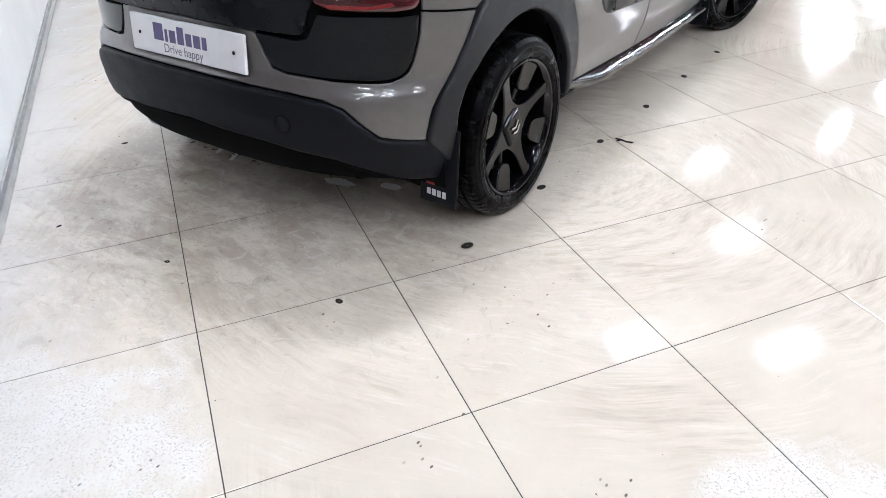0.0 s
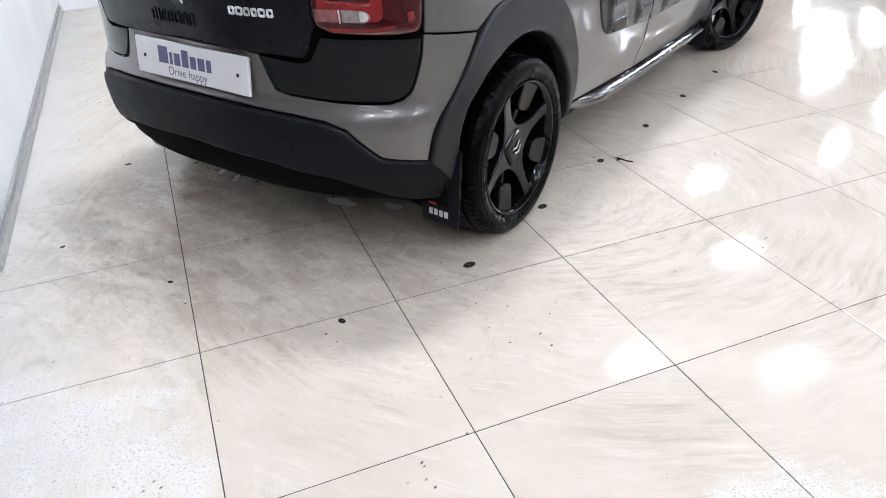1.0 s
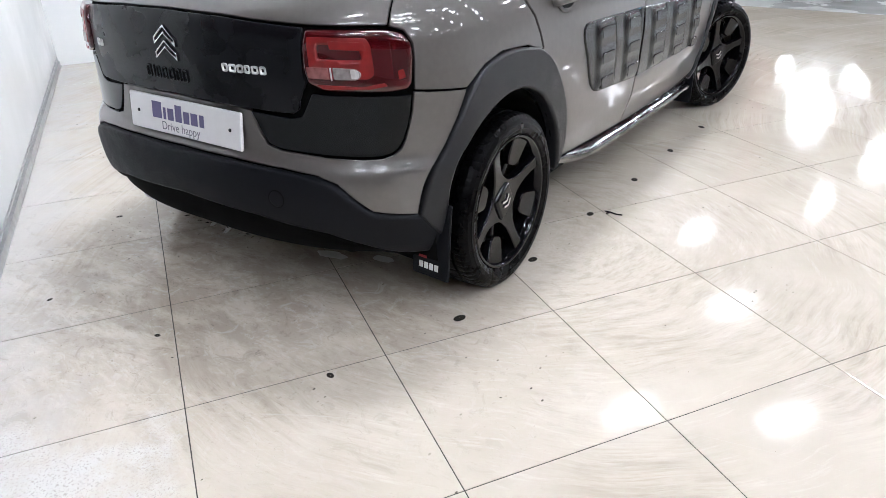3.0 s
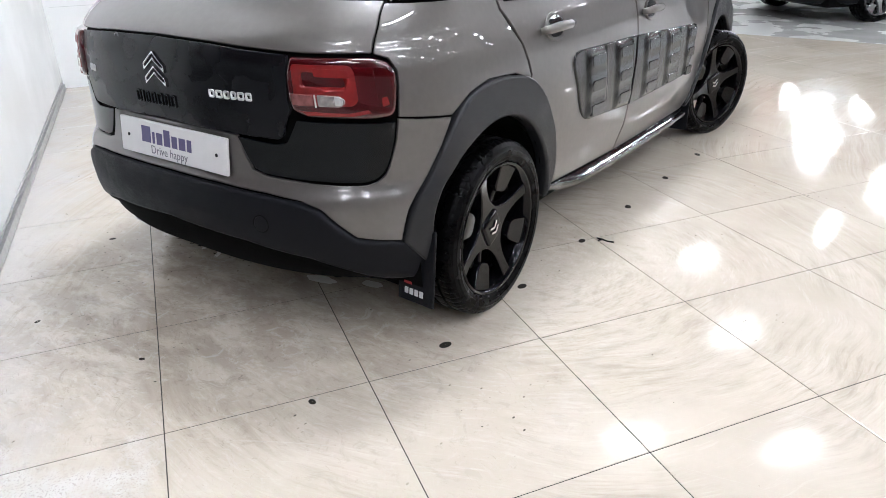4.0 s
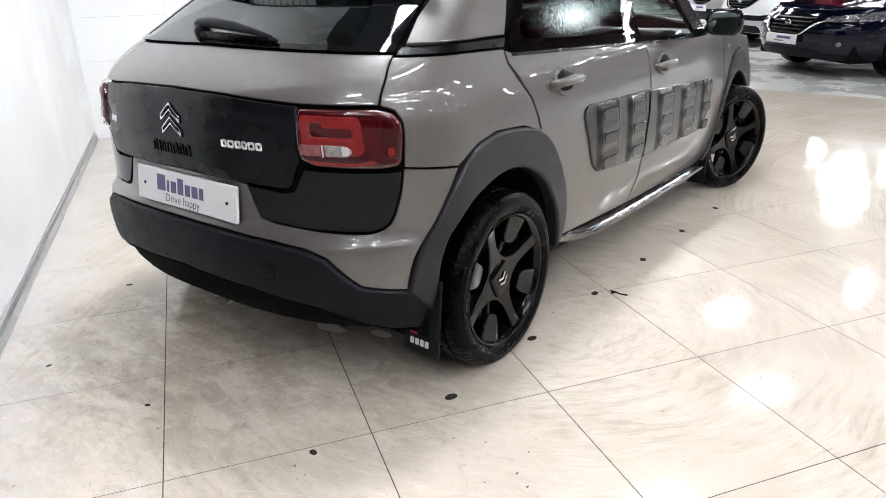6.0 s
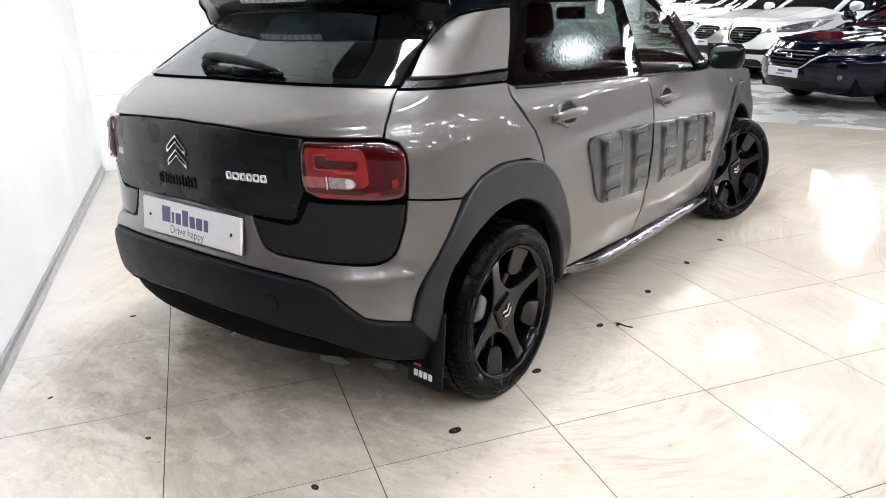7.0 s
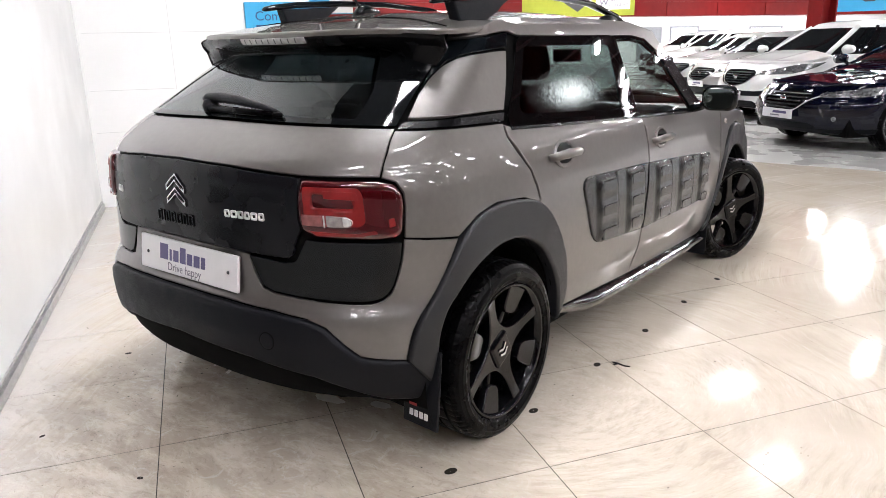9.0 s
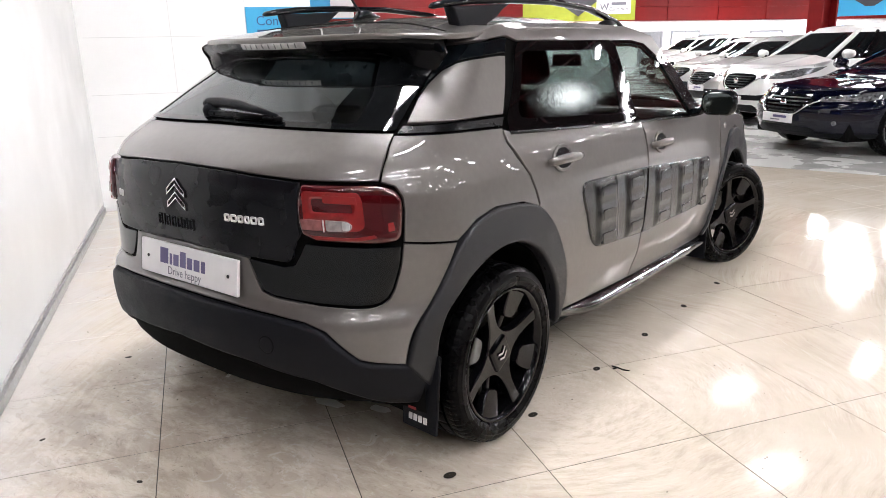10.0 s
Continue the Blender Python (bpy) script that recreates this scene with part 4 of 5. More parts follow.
for sx in (-1, 1):
    flap = part("mudflap", boxmesh(-.048, .100, -.006, .006, -.100, .165, .005), PLASTIC, car, "black rubber mudflap")
    flap.matrix_basis = Matrix.Translation((sx * .742, -.372, .275)) @ Euler((radians(-6), 0, radians(-sx * 4))).to_matrix().to_4x4()
    for k in range(4):
        part("print_bar", boxmesh(-.018 + .021 * k, -.003 + .021 * k, -.0085, -.0055, -.072, -.050, .001), WHITE_MARK, flap, "small white printed block")
    part("print_bar", boxmesh(-.020, .012, -.0085, -.0055, -.036, -.004), RED_MARK, flap, "red printed block")
    fl2 = part("mudflap", boxmesh(-.13, .085, -.006, .006, -.15, .17, .005), PLASTIC, car, "black rubber mudflap")
    fl2.matrix_basis = Matrix.Translation((sx * .755, 2.25, .245))

# cabin
def seat(x, y, wide=.46, back=.62):
    s = part("seat_cushion", boxmesh(x - wide / 2, x + wide / 2, y, y + .50, .42, .60, .06, 3), SEAT, car)
    b = part("seat_back", boxmesh(-wide / 2, wide / 2, -.07, .07, 0, back, .06, 3), SEAT, car)
    b.matrix_basis = Matrix.Translation((x, y + .02, .56)) @ Euler((radians(16), 0, 0)).to_matrix().to_4x4()
    h = part("headrest", boxmesh(-.12, .12, -.045, .045, back + .03, back + (.19 if wide < 1 else .07), .04, 3), SEAT, b)
    return b


seat(-.36, 1.10)
seat(.36, 1.10)
rb = seat(0, .22, 1.20, .52)
part("dashboard", boxmesh(-.68, .68, 1.90, 2.22, .60, .98, .08, 3), TRIM, car)
part("parcel_shelf", boxmesh(-.58, .58, -.38, .12, .985, 1.0, .004), TRIM, car)
part("headlining", boxmesh(-.52, .52, .0, 1.6, 1.375, 1.385, .004), TRIM, car)
sw = part("steering_wheel", lathe([(.012 * math.cos(k * .785), .18 + .014 * math.sin(k * .785)) for k in range(8)], 36, "Z"), TRIM, car)
sw.matrix_basis = Matrix.Translation((.36, 1.75, .90)) @ Euler((radians(66), 0, 0)).to_matrix().to_4x4()
part("cabin_mirror", boxmesh(.0, .18, 1.83, 1.86, 1.235, 1.305, .012), TRIM, car)
# places set by plan: lights and added fill lamps (hall coordinates), columns, the parked row (nose x, y, heading) and
# floor stains
HALL_PANELS = [(-7.85, 8.1, .50, .80), (-5.47, 6.83, .45, .85), (-4.0, 3.82, .36, .85), (-3.05, 5.55, .36, .85)]
# includes unseen lamps added to brighten near wall, floor, far wall and parked cars
WIDE_LIGHTS_AND_FILLS = [(-7.74, 5.9, .15, .55), (-17.1, 19.5, .6, 1.0), (-12.3, 16.0, .6, 1.0), (-7.8, 11.4, .22, .4),
                    (-14.1, 17.8, .6, 1.0), (-17.8, 21.9, .7, 1.1), (-22.1, 26.3, .7, 1.1), (-15.0, 21.4, .7, 1.1), (-9.0, 14.6, .4, .6), (-33, 12, 1.2, 2), (-33, 22, 1.2, 2), (-33, 32, 1.2, 2), (-33, 42, 1.2, 2),
                    (-3.0, 9.6, .18, .7), (-3.9, 12.6, .18, .7), (-8.5, 4.6, .6, .6), (-11.5, 6.4, .7, .7), (-14.5, 8.2, .7, .7), (-18.0, 10.5, .8, .8), (-6.3, 15.6, .30, 3.0), (-9.0, 19.5, .34, 3.2), (-5.0, 17.8, .22, 2.6), (3.0, 7.0, .30, .30), (3.0, 12.0, .6, .6), (4.2, 1.8, .28, .28), (-1.6, .45, .40, 1.4), (1.7, -1.7, .22, .75),
                    (-1.5, 29.5, .35, 1.8), (-4.0, 32.0, .35, 1.8), (-5.8, 35.5, .35, 1.8), (-9.0, 40.0, .5, 2.4), (-12.0, 45.0, .5, 2.4), (-2.5, 38.0, .3, 1.5), (3.0, 30.0, .3, 1.5)]
# the battens behind the camera and off to the right are added fill
SLIM_LIGHTS_AND_FILLS = [(3.8, -3.2), (5.2, -2.0), (6.6, -2.8), (4.2, .6), (5.4, 2.2), (2.6, 7.2),
                    (-12.5, 9.0), (-14.0, 10.5), (-16.0, 9.5), (-16.0, 12.0), (-18.0, 11.0), (-18.0, 14.0), (-20.0, 13.0), (-20.0, 16.0), (-22.0, 12.0), (-22.0, 17.0)] + [(x, y) for x in (.4, 3.0, 5.6, 8.2, 10.8) for y in (1.0, 4.0, 10.0, 16.0) if (x, y) not in ((3.0, 1.0), (.4, 4.0))] + [(x, y) for x in (-19.0, -16.0, -13.0, -10.0) for y in (22.0, 25.0, 28.0)] + [(5.6, -5.0), (-4.8, 16.0), (-4.8, 19.0)] + \
    [(x, y) for x in (-8.0, -4.0, 0.0, 4.0, 8.0) for y in (24.0, 29.0, 34.0, 40.0, 47.0)]
COLUMNS = [(-9.21, 10.62), (-30, 2)]
ROW = [(.0, 7.75, 141.5), (-1.4, 10.7, 141.5), (-2.9, 13.5, 141.5), (-4.4, 16.4, 141.5), (-5.8, 19.2, 141.5), (-7.2, 22.0, 141.5), (-8.6, 24.8, 141.5)]
SPOTS = [(.837, -.322, .019), (.670, -.795, .012), (.859, .178, .018), (.883, .681, .017), (.910, 1.156, .018), (.930, 1.642, .018), (.960, 2.117, .018), (-.945, -.433, .012), (-.517, -1.01, .009), (.026, -.943, .009)]

# ---- the hall: u runs away from the near white wall, v along it ----
TH = radians(56.5)
U, V = Vector((math.cos(TH), math.sin(TH), 0)), Vector((math.sin(TH), -math.cos(TH), 0))
O = Vector((1.088, -.111, 0))
PITCH = .613
HALL = Matrix.Translation(O) @ Matrix((V, U, Vector((0, 0, 1)))).transposed().to_4x4()  # local x: along v, local y: along u


def hall_box(name, x0, x1, y0, y1, z0, z1, material, parent=None, bevel=0.0):
    ob = part(name, boxmesh(x0, x1, y0, y1, z0, z1, bevel), material, parent)
    if parent is None:
        ob.matrix_basis = HALL
    return ob


def node(nt, kind, **kw):
    n = nt.nodes.new(kind)
    for k, v in kw.items():
        n.inputs[int(k[1:]) if k[0] == "i" and k[1:].isdigit() else k.replace("_", " ")].default_value = v
    return n


def floor_material():
    """Pale cream polished tile: mop arcs, grime and painted bumper shade behind the car, dried film with specks, flocks
    of pits.
    """
    m = bpy.data.materials.new("polished_tile")
    m.use_nodes = True
    nt = m.node_tree
    L = nt.links.new
    b = nt.nodes["Principled BSDF"]
    geo = nt.nodes.new("ShaderNodeNewGeometry")
    pos = geo.outputs["Position"]
    info = nt.nodes.new("ShaderNodeObjectInfo")

    def math_(op, x, y=None, z=None):
        n = nt.nodes.new("ShaderNodeMath")
        n.operation = op
        for i, v in enumerate((x, y, z)):
            if v is None:
                continue
            if isinstance(v, (int, float)):
                n.inputs[i].default_value = v
            else:
                L(v, n.inputs[i])
        return n.outputs[0]

    def vec(op, x, y):
        n = nt.nodes.new("ShaderNodeVectorMath")
        n.operation = op
        L(x, n.inputs[0])
        if isinstance(y, tuple):
            n.inputs[1].default_value = y
        else:
            L(y, n.inputs[1])
        return n

    def noise_(v, scale, detail=4, rough=.55, dist=0.0):
        n = node(nt, "ShaderNodeTexNoise", Scale=scale, Detail=detail, Roughness=rough, Distortion=dist)
        L(v, n.inputs["Vector"])
        return n

    def ramp(v, lo, hi, a=0.0, c=1.0):
        n = node(nt, "ShaderNodeMapRange", i1=lo, i2=hi, i3=a, i4=c)
        L(v, n.inputs[0])
        return n.outputs[0]

    def blend(f, x, y):
        n = nt.nodes.new("ShaderNodeMix")
        n.data_type = "RGBA"
        L(f, n.inputs[0])
        for i, v in ((6, x), (7, y)):
            if isinstance(v, tuple):
                n.inputs[i].default_value = v
            else:
                L(v, n.inputs[i])
        return n.outputs[2]

    def arcs(cx, cy, rk, tk, bend):
        """Streaks that sweep round a centre."""
        d = vec("SUBTRACT", pos, (cx, cy, 0)).outputs[0]
        sep = nt.nodes.new("ShaderNodeSeparateXYZ")
        L(d, sep.inputs[0])
        r = vec("LENGTH", d, (0, 0, 0)).outputs["Value"]
        th = math_("ARCTAN2", sep.outputs[1], sep.outputs[0])
        warp = noise_(pos, 1.1, 2).outputs["Fac"]
        com = nt.nodes.new("ShaderNodeCombineXYZ")
        L(math_("MULTIPLY_ADD", warp, bend, math_("MULTIPLY", r, rk)), com.inputs[0])
        L(math_("MULTIPLY", th, tk), com.inputs[1])
        return noise_(com.outputs[0], 1.0, 7, .68).outputs["Fac"]

    a1 = arcs(.85, .35, 24, 3.6, 8)
    a2 = arcs(5.0, 3.2, 26, 3.2, 6)
    which = ramp(math_("MULTIPLY_ADD", noise_(pos, .9, 2).outputs["Fac"], 1.6, vec("DISTANCE", pos, (.85, .35, 0)).outputs["Value"]), 2.45, 2.65)
    st = math_("ADD", math_("MULTIPLY", a1, math_("SUBTRACT", 1.0, which)), math_("MULTIPLY", a2, which))
    show = ramp(noise_(vec("ADD", pos, (3.1, 8.2, 0)).outputs[0], 1.5, 3).outputs["Fac"], .42, .60, .05, 1.0)
    streak = math_("MULTIPLY", ramp(st, .49, .64), show)
    f1, f2 = arcs(.65, .55, 100, 9.0, 26), arcs(5.0, 3.2, 95, 7.0, 22)
    fine = math_("ADD", math_("MULTIPLY", f1, math_("SUBTRACT", 1.0, which)), math_("MULTIPLY", f2, which))
    hair = math_("MULTIPLY", ramp(fine, .52, .68), math_("MULTIPLY", show, ramp(noise_(vec("ADD", pos, (1.7, 4.4, 0)).outputs[0], 2.6, 4).outputs["Fac"], .38, .60)))
    cloud = ramp(noise_(pos, 2.3, 6, .6).outputs["Fac"], .35, .7)
    col = blend(cloud, (.565, .508, .432, 1), (.492, .436, .360, 1))
    col = blend(math_("MULTIPLY", streak, .38), col, (.30, .25, .19, 1))
    col = blend(math_("MULTIPLY", hair, .38), col, (.27, .222, .165, 1))
    light = math_("MULTIPLY", ramp(math_("MULTIPLY_ADD", fine, .35, math_("MULTIPLY", st, .65)), .46, .36), .45)
    col = blend(light, col, (.64, .605, .55, 1))
    tone = nt.nodes.new("ShaderNodeVectorMath")
    tone.operation = "SCALE"
    L(col, tone.inputs[0])
    L(ramp(info.outputs["Random"], 0, 1, .96, 1.03), tone.inputs["Scale"])
    col = tone.outputs[0]
    # paler, greyer layer along the foot of the wall
    off = vec("DOT_PRODUCT", vec("SUBTRACT", pos, tuple(O)).outputs[0], tuple(U)).outputs["Value"]
    pale_foot = ramp(math_("MULTIPLY_ADD", noise_(pos, 4.0, 8, .68, .6).outputs["Fac"], .9, off), -1.02, -1.32)
    col = blend(math_("MULTIPLY", pale_foot, .65), col, (.545, .53, .515, 1))
    # grime dragged out behind the car, with the bumper's shade painted into its darkening
    gd = math_("MINIMUM", vec("DISTANCE", pos, (-.12, -.50, 0)).outputs["Value"], math_("ADD", vec("DISTANCE", pos, (.60, -.40, 0)).outputs["Value"], .45))
    gn = noise_(vec("MULTIPLY", pos, (.62, 1.5, 1.0)).outputs[0], 5.0, 12, .74, .25).outputs["Fac"]
    grime_and_shade = math_("MULTIPLY", ramp(gd, .45, 1.05, 1.0, 0.0), ramp(gn, .42, .54))
    col = blend(math_("MULTIPLY", grime_and_shade, .42), col, (.235, .182, .140, 1))
    # smeared, chalky swirls inside the grime and towards the wall
    gz = ramp(gd, .55, 1.5, 1.0, 0.0)
    sw = noise_(vec("MULTIPLY", pos, (1.0, 1.25, 1.0)).outputs[0], 9.0, 9, .72, 1.6).outputs["Fac"]
    col = blend(math_("MULTIPLY", math_("MULTIPLY", ramp(sw, .55, .62), gz), .45), col, (.60, .57, .52, 1))
    col = blend(math_("MULTIPLY", math_("MULTIPLY", ramp(sw, .44, .38), gz), .30), col, (.21, .165, .128, 1))
    crack = noise_(vec("MULTIPLY", pos, (.7, 1.5, 1.0)).outputs[0], 24.0, 8, .75, 2.2).outputs["Fac"]
    col = blend(math_("MULTIPLY", math_("MULTIPLY", ramp(crack, .60, .66), ramp(gd, .35, 1.5, .9, 0.0)), .6), col, (.13, .105, .085, 1))
    # long pale scrapes
    scr = arcs(2.6, -4.5, 150, 1.3, 5)
    spot = ramp(noise_(vec("ADD", pos, (5.7, 1.3, 0)).outputs[0], 1.9, 2).outputs["Fac"], .52, .64)
    col = blend(math_("MULTIPLY", math_("MULTIPLY", ramp(scr, .60, .70), spot), .5), col, (.66, .64, .60, 1))
    # dried film near the wall and where people walk, broken by specks
    fd = math_("MINIMUM", vec("DISTANCE", pos, (.45, -1.75, 0)).outputs["Value"], math_("SUBTRACT", vec("DISTANCE", pos, (2.35, -1.05, 0)).outputs["Value"], .08))
    film = ramp(math_("ADD", fd, math_("MULTIPLY", noise_(pos, 3.2, 6, .65).outputs["Fac"], 1.0)), 1.0, .88)
    film = math_("MULTIPLY", film, ramp(noise_(pos, 7.0, 8, .7).outputs["Fac"], .36, .56, .25, 1.0))
    spk = ramp(noise_(vec("MULTIPLY", pos, (1.0, .9, 1.0)).outputs[0], 150, 4, .6, .3).outputs["Fac"], .555, .585)
    col = blend(math_("MULTIPLY", film, ramp(spk, 0, 1, .70, .05)), col, (.635, .62, .60, 1))
    col = blend(math_("MULTIPLY", math_("MULTIPLY", film, math_("MULTIPLY", spk, ramp(noise_(pos, 9.0, 3).outputs["Fac"], .36, .52))), .7), col, (.38, .365, .34, 1))
    # flocks of dark pits
    pit = nt.nodes.new("ShaderNodeTexVoronoi")
    pit.inputs["Scale"].default_value = 48.0
    L(vec("MULTIPLY", pos, (1.0, .6, 1.0)).outputs[0], pit.inputs["Vector"])
    flock = ramp(noise_(vec("ADD", pos, (7.3, 2.1, 0)).outputs[0], 3.0, 3).outputs["Fac"], .56, .63)
    pits = math_("MULTIPLY", math_("MULTIPLY", ramp(pit.outputs["Distance"], .10, .20, 1.0, 0.0), flock), math_("GREATER_THAN", pit.outputs["Color"], .62))
    col = blend(pits, col, (.11, .095, .08, 1))
    L(col, b.inputs["Base Color"])
    rg = math_("MULTIPLY_ADD", film, .16, ramp(st, .3, .7, .05, .115))
    L(math_("MULTIPLY_ADD", grime_and_shade, .10, rg), b.inputs["Roughness"])
    bp = nt.nodes.new("ShaderNodeBump")
    bp.inputs["Strength"].default_value, bp.inputs["Distance"].default_value = .10, .002
    L(math_("ADD", st, math_("MULTIPLY", math_("MULTIPLY", spk, film), .6)), bp.inputs["Height"])
    L(bp.outputs[0], b.inputs["Normal"])
    return m


TILE = floor_material()
GROUT = mat("dark_grout", (.030, .026, .022), .8, var=.3, scale=30)
CONCRETE = mat("sealed_concrete", (.43, .43, .415), .28, var=.2, scale=1.4, rvar=.12, bump=.1, bump_scale=60)
WALL_WHITE = mat("gloss_white_wall", (.85, .86, .86), .16, var=.02, scale=2, rvar=.06)
WALL_MATT = mat("white_painted_wall", (.76, .76, .75), .6, var=.04, scale=1.5)
WALL_RED = mat("red_cladding", (.17, .008, .008), .5, spec=.15, var=.1, scale=2)
CEIL = mat("dark_ceiling", (.030, .030, .034), .8, var=.15, scale=1)
JOINT = mat("pale_joint", (.62, .63, .63), .5)
ALU = mat("aluminium_trim", (.55, .55, .55), .35, .8, var=.1, scale=20)
LIGHT = mat("batten_glow", (.9, .9, .9), .5, emit=(1.0, .99, .975), strength=LAMP_POWER)
PANEL = mat("panel_light_glow", (.9, .9, .9), .5, emit=(1.0, .985, .96), strength=PANEL_POWER)
BRIGHT = mat("bay_light_glow", (.9, .9, .9), .5, emit=(1.0, .985, .96), strength=BRIGHT_POWER)
DARK_RED = mat("added_beam_red", (.055, .006, .006), .6, spec=.1, var=.1, scale=2)
DAY = mat("window_glow", (.9, .9, .9), .5, emit=(.9, .96, 1.0), strength=4.0)
BLUE = mat("blue_banner", (.03, .32, .58), .45, var=.04, scale=3)
CHARCOAL = mat("charcoal_banner", (.045, .045, .05), .5, var=.05)
LIME = mat("lime_banner", (.38, .42, .03), .5, var=.05)
BOARD = mat("white_board", (.8, .8, .8), .5, var=.03)
NAVY_TXT = mat("navy_print", (.02, .07, .2), .5)
DOOR_GREY = mat("grey_door", (.25, .26, .28), .5, var=.08)

floor = tagged(hall_box("floor", -40, 30, -12, 60, -.2, -.0016, GROUT), "dark grout bed under the polished tiles", "floor", kind="structure")
slab = part("concrete_floor", (lambda bm: (box(bm, -60, 40, 6.45, 75, -.02, .003, .002), bm)[1])(bmesh.new()), CONCRETE)
tagged(slab, "smooth grey sealed concrete floor beyond the tiles", "floor", kind="structure")

# walls of the hall
wall = tagged(hall_box("wall_near", -5.06, -.75, -1.99, -1.84, 0, 8.5, WALL_WHITE), "glossy white panelled wall beside the car", "wall", kind="structure")
for z0, z1, d, m in ((.0, .05, .016, ALU), (.062, .075, .008, ALU)):
    ob = hall_box("baseboard", -5.0, -.75, -1.838, -1.838 + d, z0 + .004, z1, m)
    tagged(ob, "slim metal skirting at the foot of the white wall", "skirting", kind="structure")
w2 = tagged(hall_box("wall_side", -5.20, -5.06, -.45, .14, 0, 2.2, WALL_WHITE), "low white wall panel with faint joints", "wall", kind="structure")
tagged(hall_box("wall_corner", -5.20, -5.06, -1.99, -.452, 0, 8.5, WALL_WHITE), "tall white wall in the corner", "wall", kind="structure")
for z in (.66, 1.02, 1.5):
    hall_box("wall_joint", -5.059, -5.0575, -1.80, .10, z, z + .004, JOINT, w2)
for y in (-1.1, -.4):
    hall_box("wall_joint", -5.059, -5.0575, y, y + .004, .1, 1.9, JOINT, w2)
for nm, x0, x1, y0, y1 in (("wall_far", -38.2, -38, -12, 60), ("wall_end", -38, 28, 60, 60.2), ("wall_right", 28, 28.2, -12, 60), ("wall_back", -38, 28, -12.2, -12)):
    tagged(hall_box(nm, x0, x1, y0, y1, 0, 8.5, WALL_MATT), "white painted hall wall", "wall", kind="structure")
for nm, x0, x1, y0, y1 in (("cladding_far", -38, -37.85, -12, 60), ("cladding_end", -37.8, 27.8, 59.8, 60), ("cladding_right", 27.85, 28, -12, 59.8), ("cladding_back", -37.8, 27.8, -12, -11.8)):
    ob = tagged(hall_box(nm, x0, x1, y0, y1, 2.75, 8.4, WALL_RED), "red ribbed cladding on the upper wall", "cladding", kind="structure")
    if nm == "cladding_far":
        for k in range(18):
            hall_box("cladding_rib", -37.85, -37.78, -11 + k * 3.9, -10.9 + k * 3.9, 2.76, 8.38, WALL_RED, ob)
        for z in (3.6,):
            hall_box("cladding_rail", -37.85, -37.74, -11.9, 59.9, z, z + .12, WALL_RED, ob)
ceil_ob = tagged(hall_box("ceiling", -38, 28, -12, 60, 8.5, 8.7, CEIL), "dark hall ceiling above the lights", "ceiling", kind="structure")

# unseen red beams, added so the side windows reflect maroon overhead
for k in range(16):
    y = 9.5 + 3.1 * k
    bm = bmesh.new()
    box(bm, -37.7, 27.7, y - .02, y + .02, 7.30, 8.45)
    box(bm, -37.7, 27.7, y - .11, y + .11, 7.26, 7.30)
    beam = part("added_red_beam", bm, DARK_RED)
    beam.matrix_basis = HALL
    tagged(beam, "unseen dark red beam added to redden glass reflections", "beam", "roof beams", kind="structure")

# battens of light: the hall's own and unseen ones added as fill
def batten(x, y, w=.14, l=1.5, z=5.0, turn=0, glow=LIGHT):
    e = thing("ceiling_light", "bright white batten, a hall light or an added fill lamp", "ceiling light", HALL @ pose(x, y, z, 0, 0, turn), "hall lights")
    part("housing", boxmesh(-w / 2, w / 2, -l / 2, l / 2, .0, .09, .02), ALU, e)
    part("diffuser", boxmesh(-w / 2 + .03, w / 2 - .03, -l / 2 + .03, l / 2 - .03, -.03, -.002, .012), glow, e, "glowing white diffuser")
    for s in (-.4, .4):
        part("hanger", boxmesh(-.003, .003, s * l - .003, s * l + .003, .09, 3.5), ALU, e)
    return e


for x, y, w, l in WIDE_LIGHTS_AND_FILLS:
    batten(x, y, w, l, glow=BRIGHT)
for x, y, w, l in HALL_PANELS:
    batten(x, y, w, l, glow=PANEL)
slim = batten(3.0, 1.0)
for x, y in SLIM_LIGHTS_AND_FILLS:
    copy_thing(slim, HALL @ pose(x, y, 5.0))

# far wall openings
for y0, y1, z0, z1, m, nm in ((28.6, 30.55, .95, 2.0, DAY, "window_1"), (34.9, 37.4, .9, 1.93, DAY, "window_2"), (26.2, 27.7, .0, 1.98, DOOR_GREY, "door_1"), (30.85, 32.3, .0, 1.75, DOOR_GREY, "door_2")):
    w = thing(nm, "bright far window in a white frame" if m is DAY else "grey far door in a white frame", nm[:-2], HALL)
    w["kind"] = "structure"
    part("pane" if m is DAY else "leaf", boxmesh(-37.995, -37.96, y0, y1, z0, z1), m, w)
    for a, b, c, d in ((y0 - .12, y0, z0, z1 + .12), (y1, y1 + .12, z0, z1 + .12), (y0, y1, z1, z1 + .12), ((y0 + y1) / 2 - .05, (y0 + y1) / 2 + .05, z0, z1)):
        part("frame", boxmesh(-37.995, -37.92, a, b, c, d), DOOR_GREY, w)

# red columns
def column(x, y):
    e = thing("steel_column", "red painted steel column standing on the floor", "column", HALL @ pose(x, y, 0), "hall columns")
    part("web", boxmesh(-.02, .02, -.16, .16, 0, 8.5), WALL_RED, e)
    for s in (-1, 1):
        part("flange", boxmesh(-.17, .17, s * .17 - .02, s * .17 + .02, 0, 8.5, .004), WALL_RED, e)
    part("base_plate", boxmesh(-.26, .26, -.26, .26, .0, .03, .004), WALL_RED, e)
    return e


for x, y in COLUMNS:
    column(x, y)


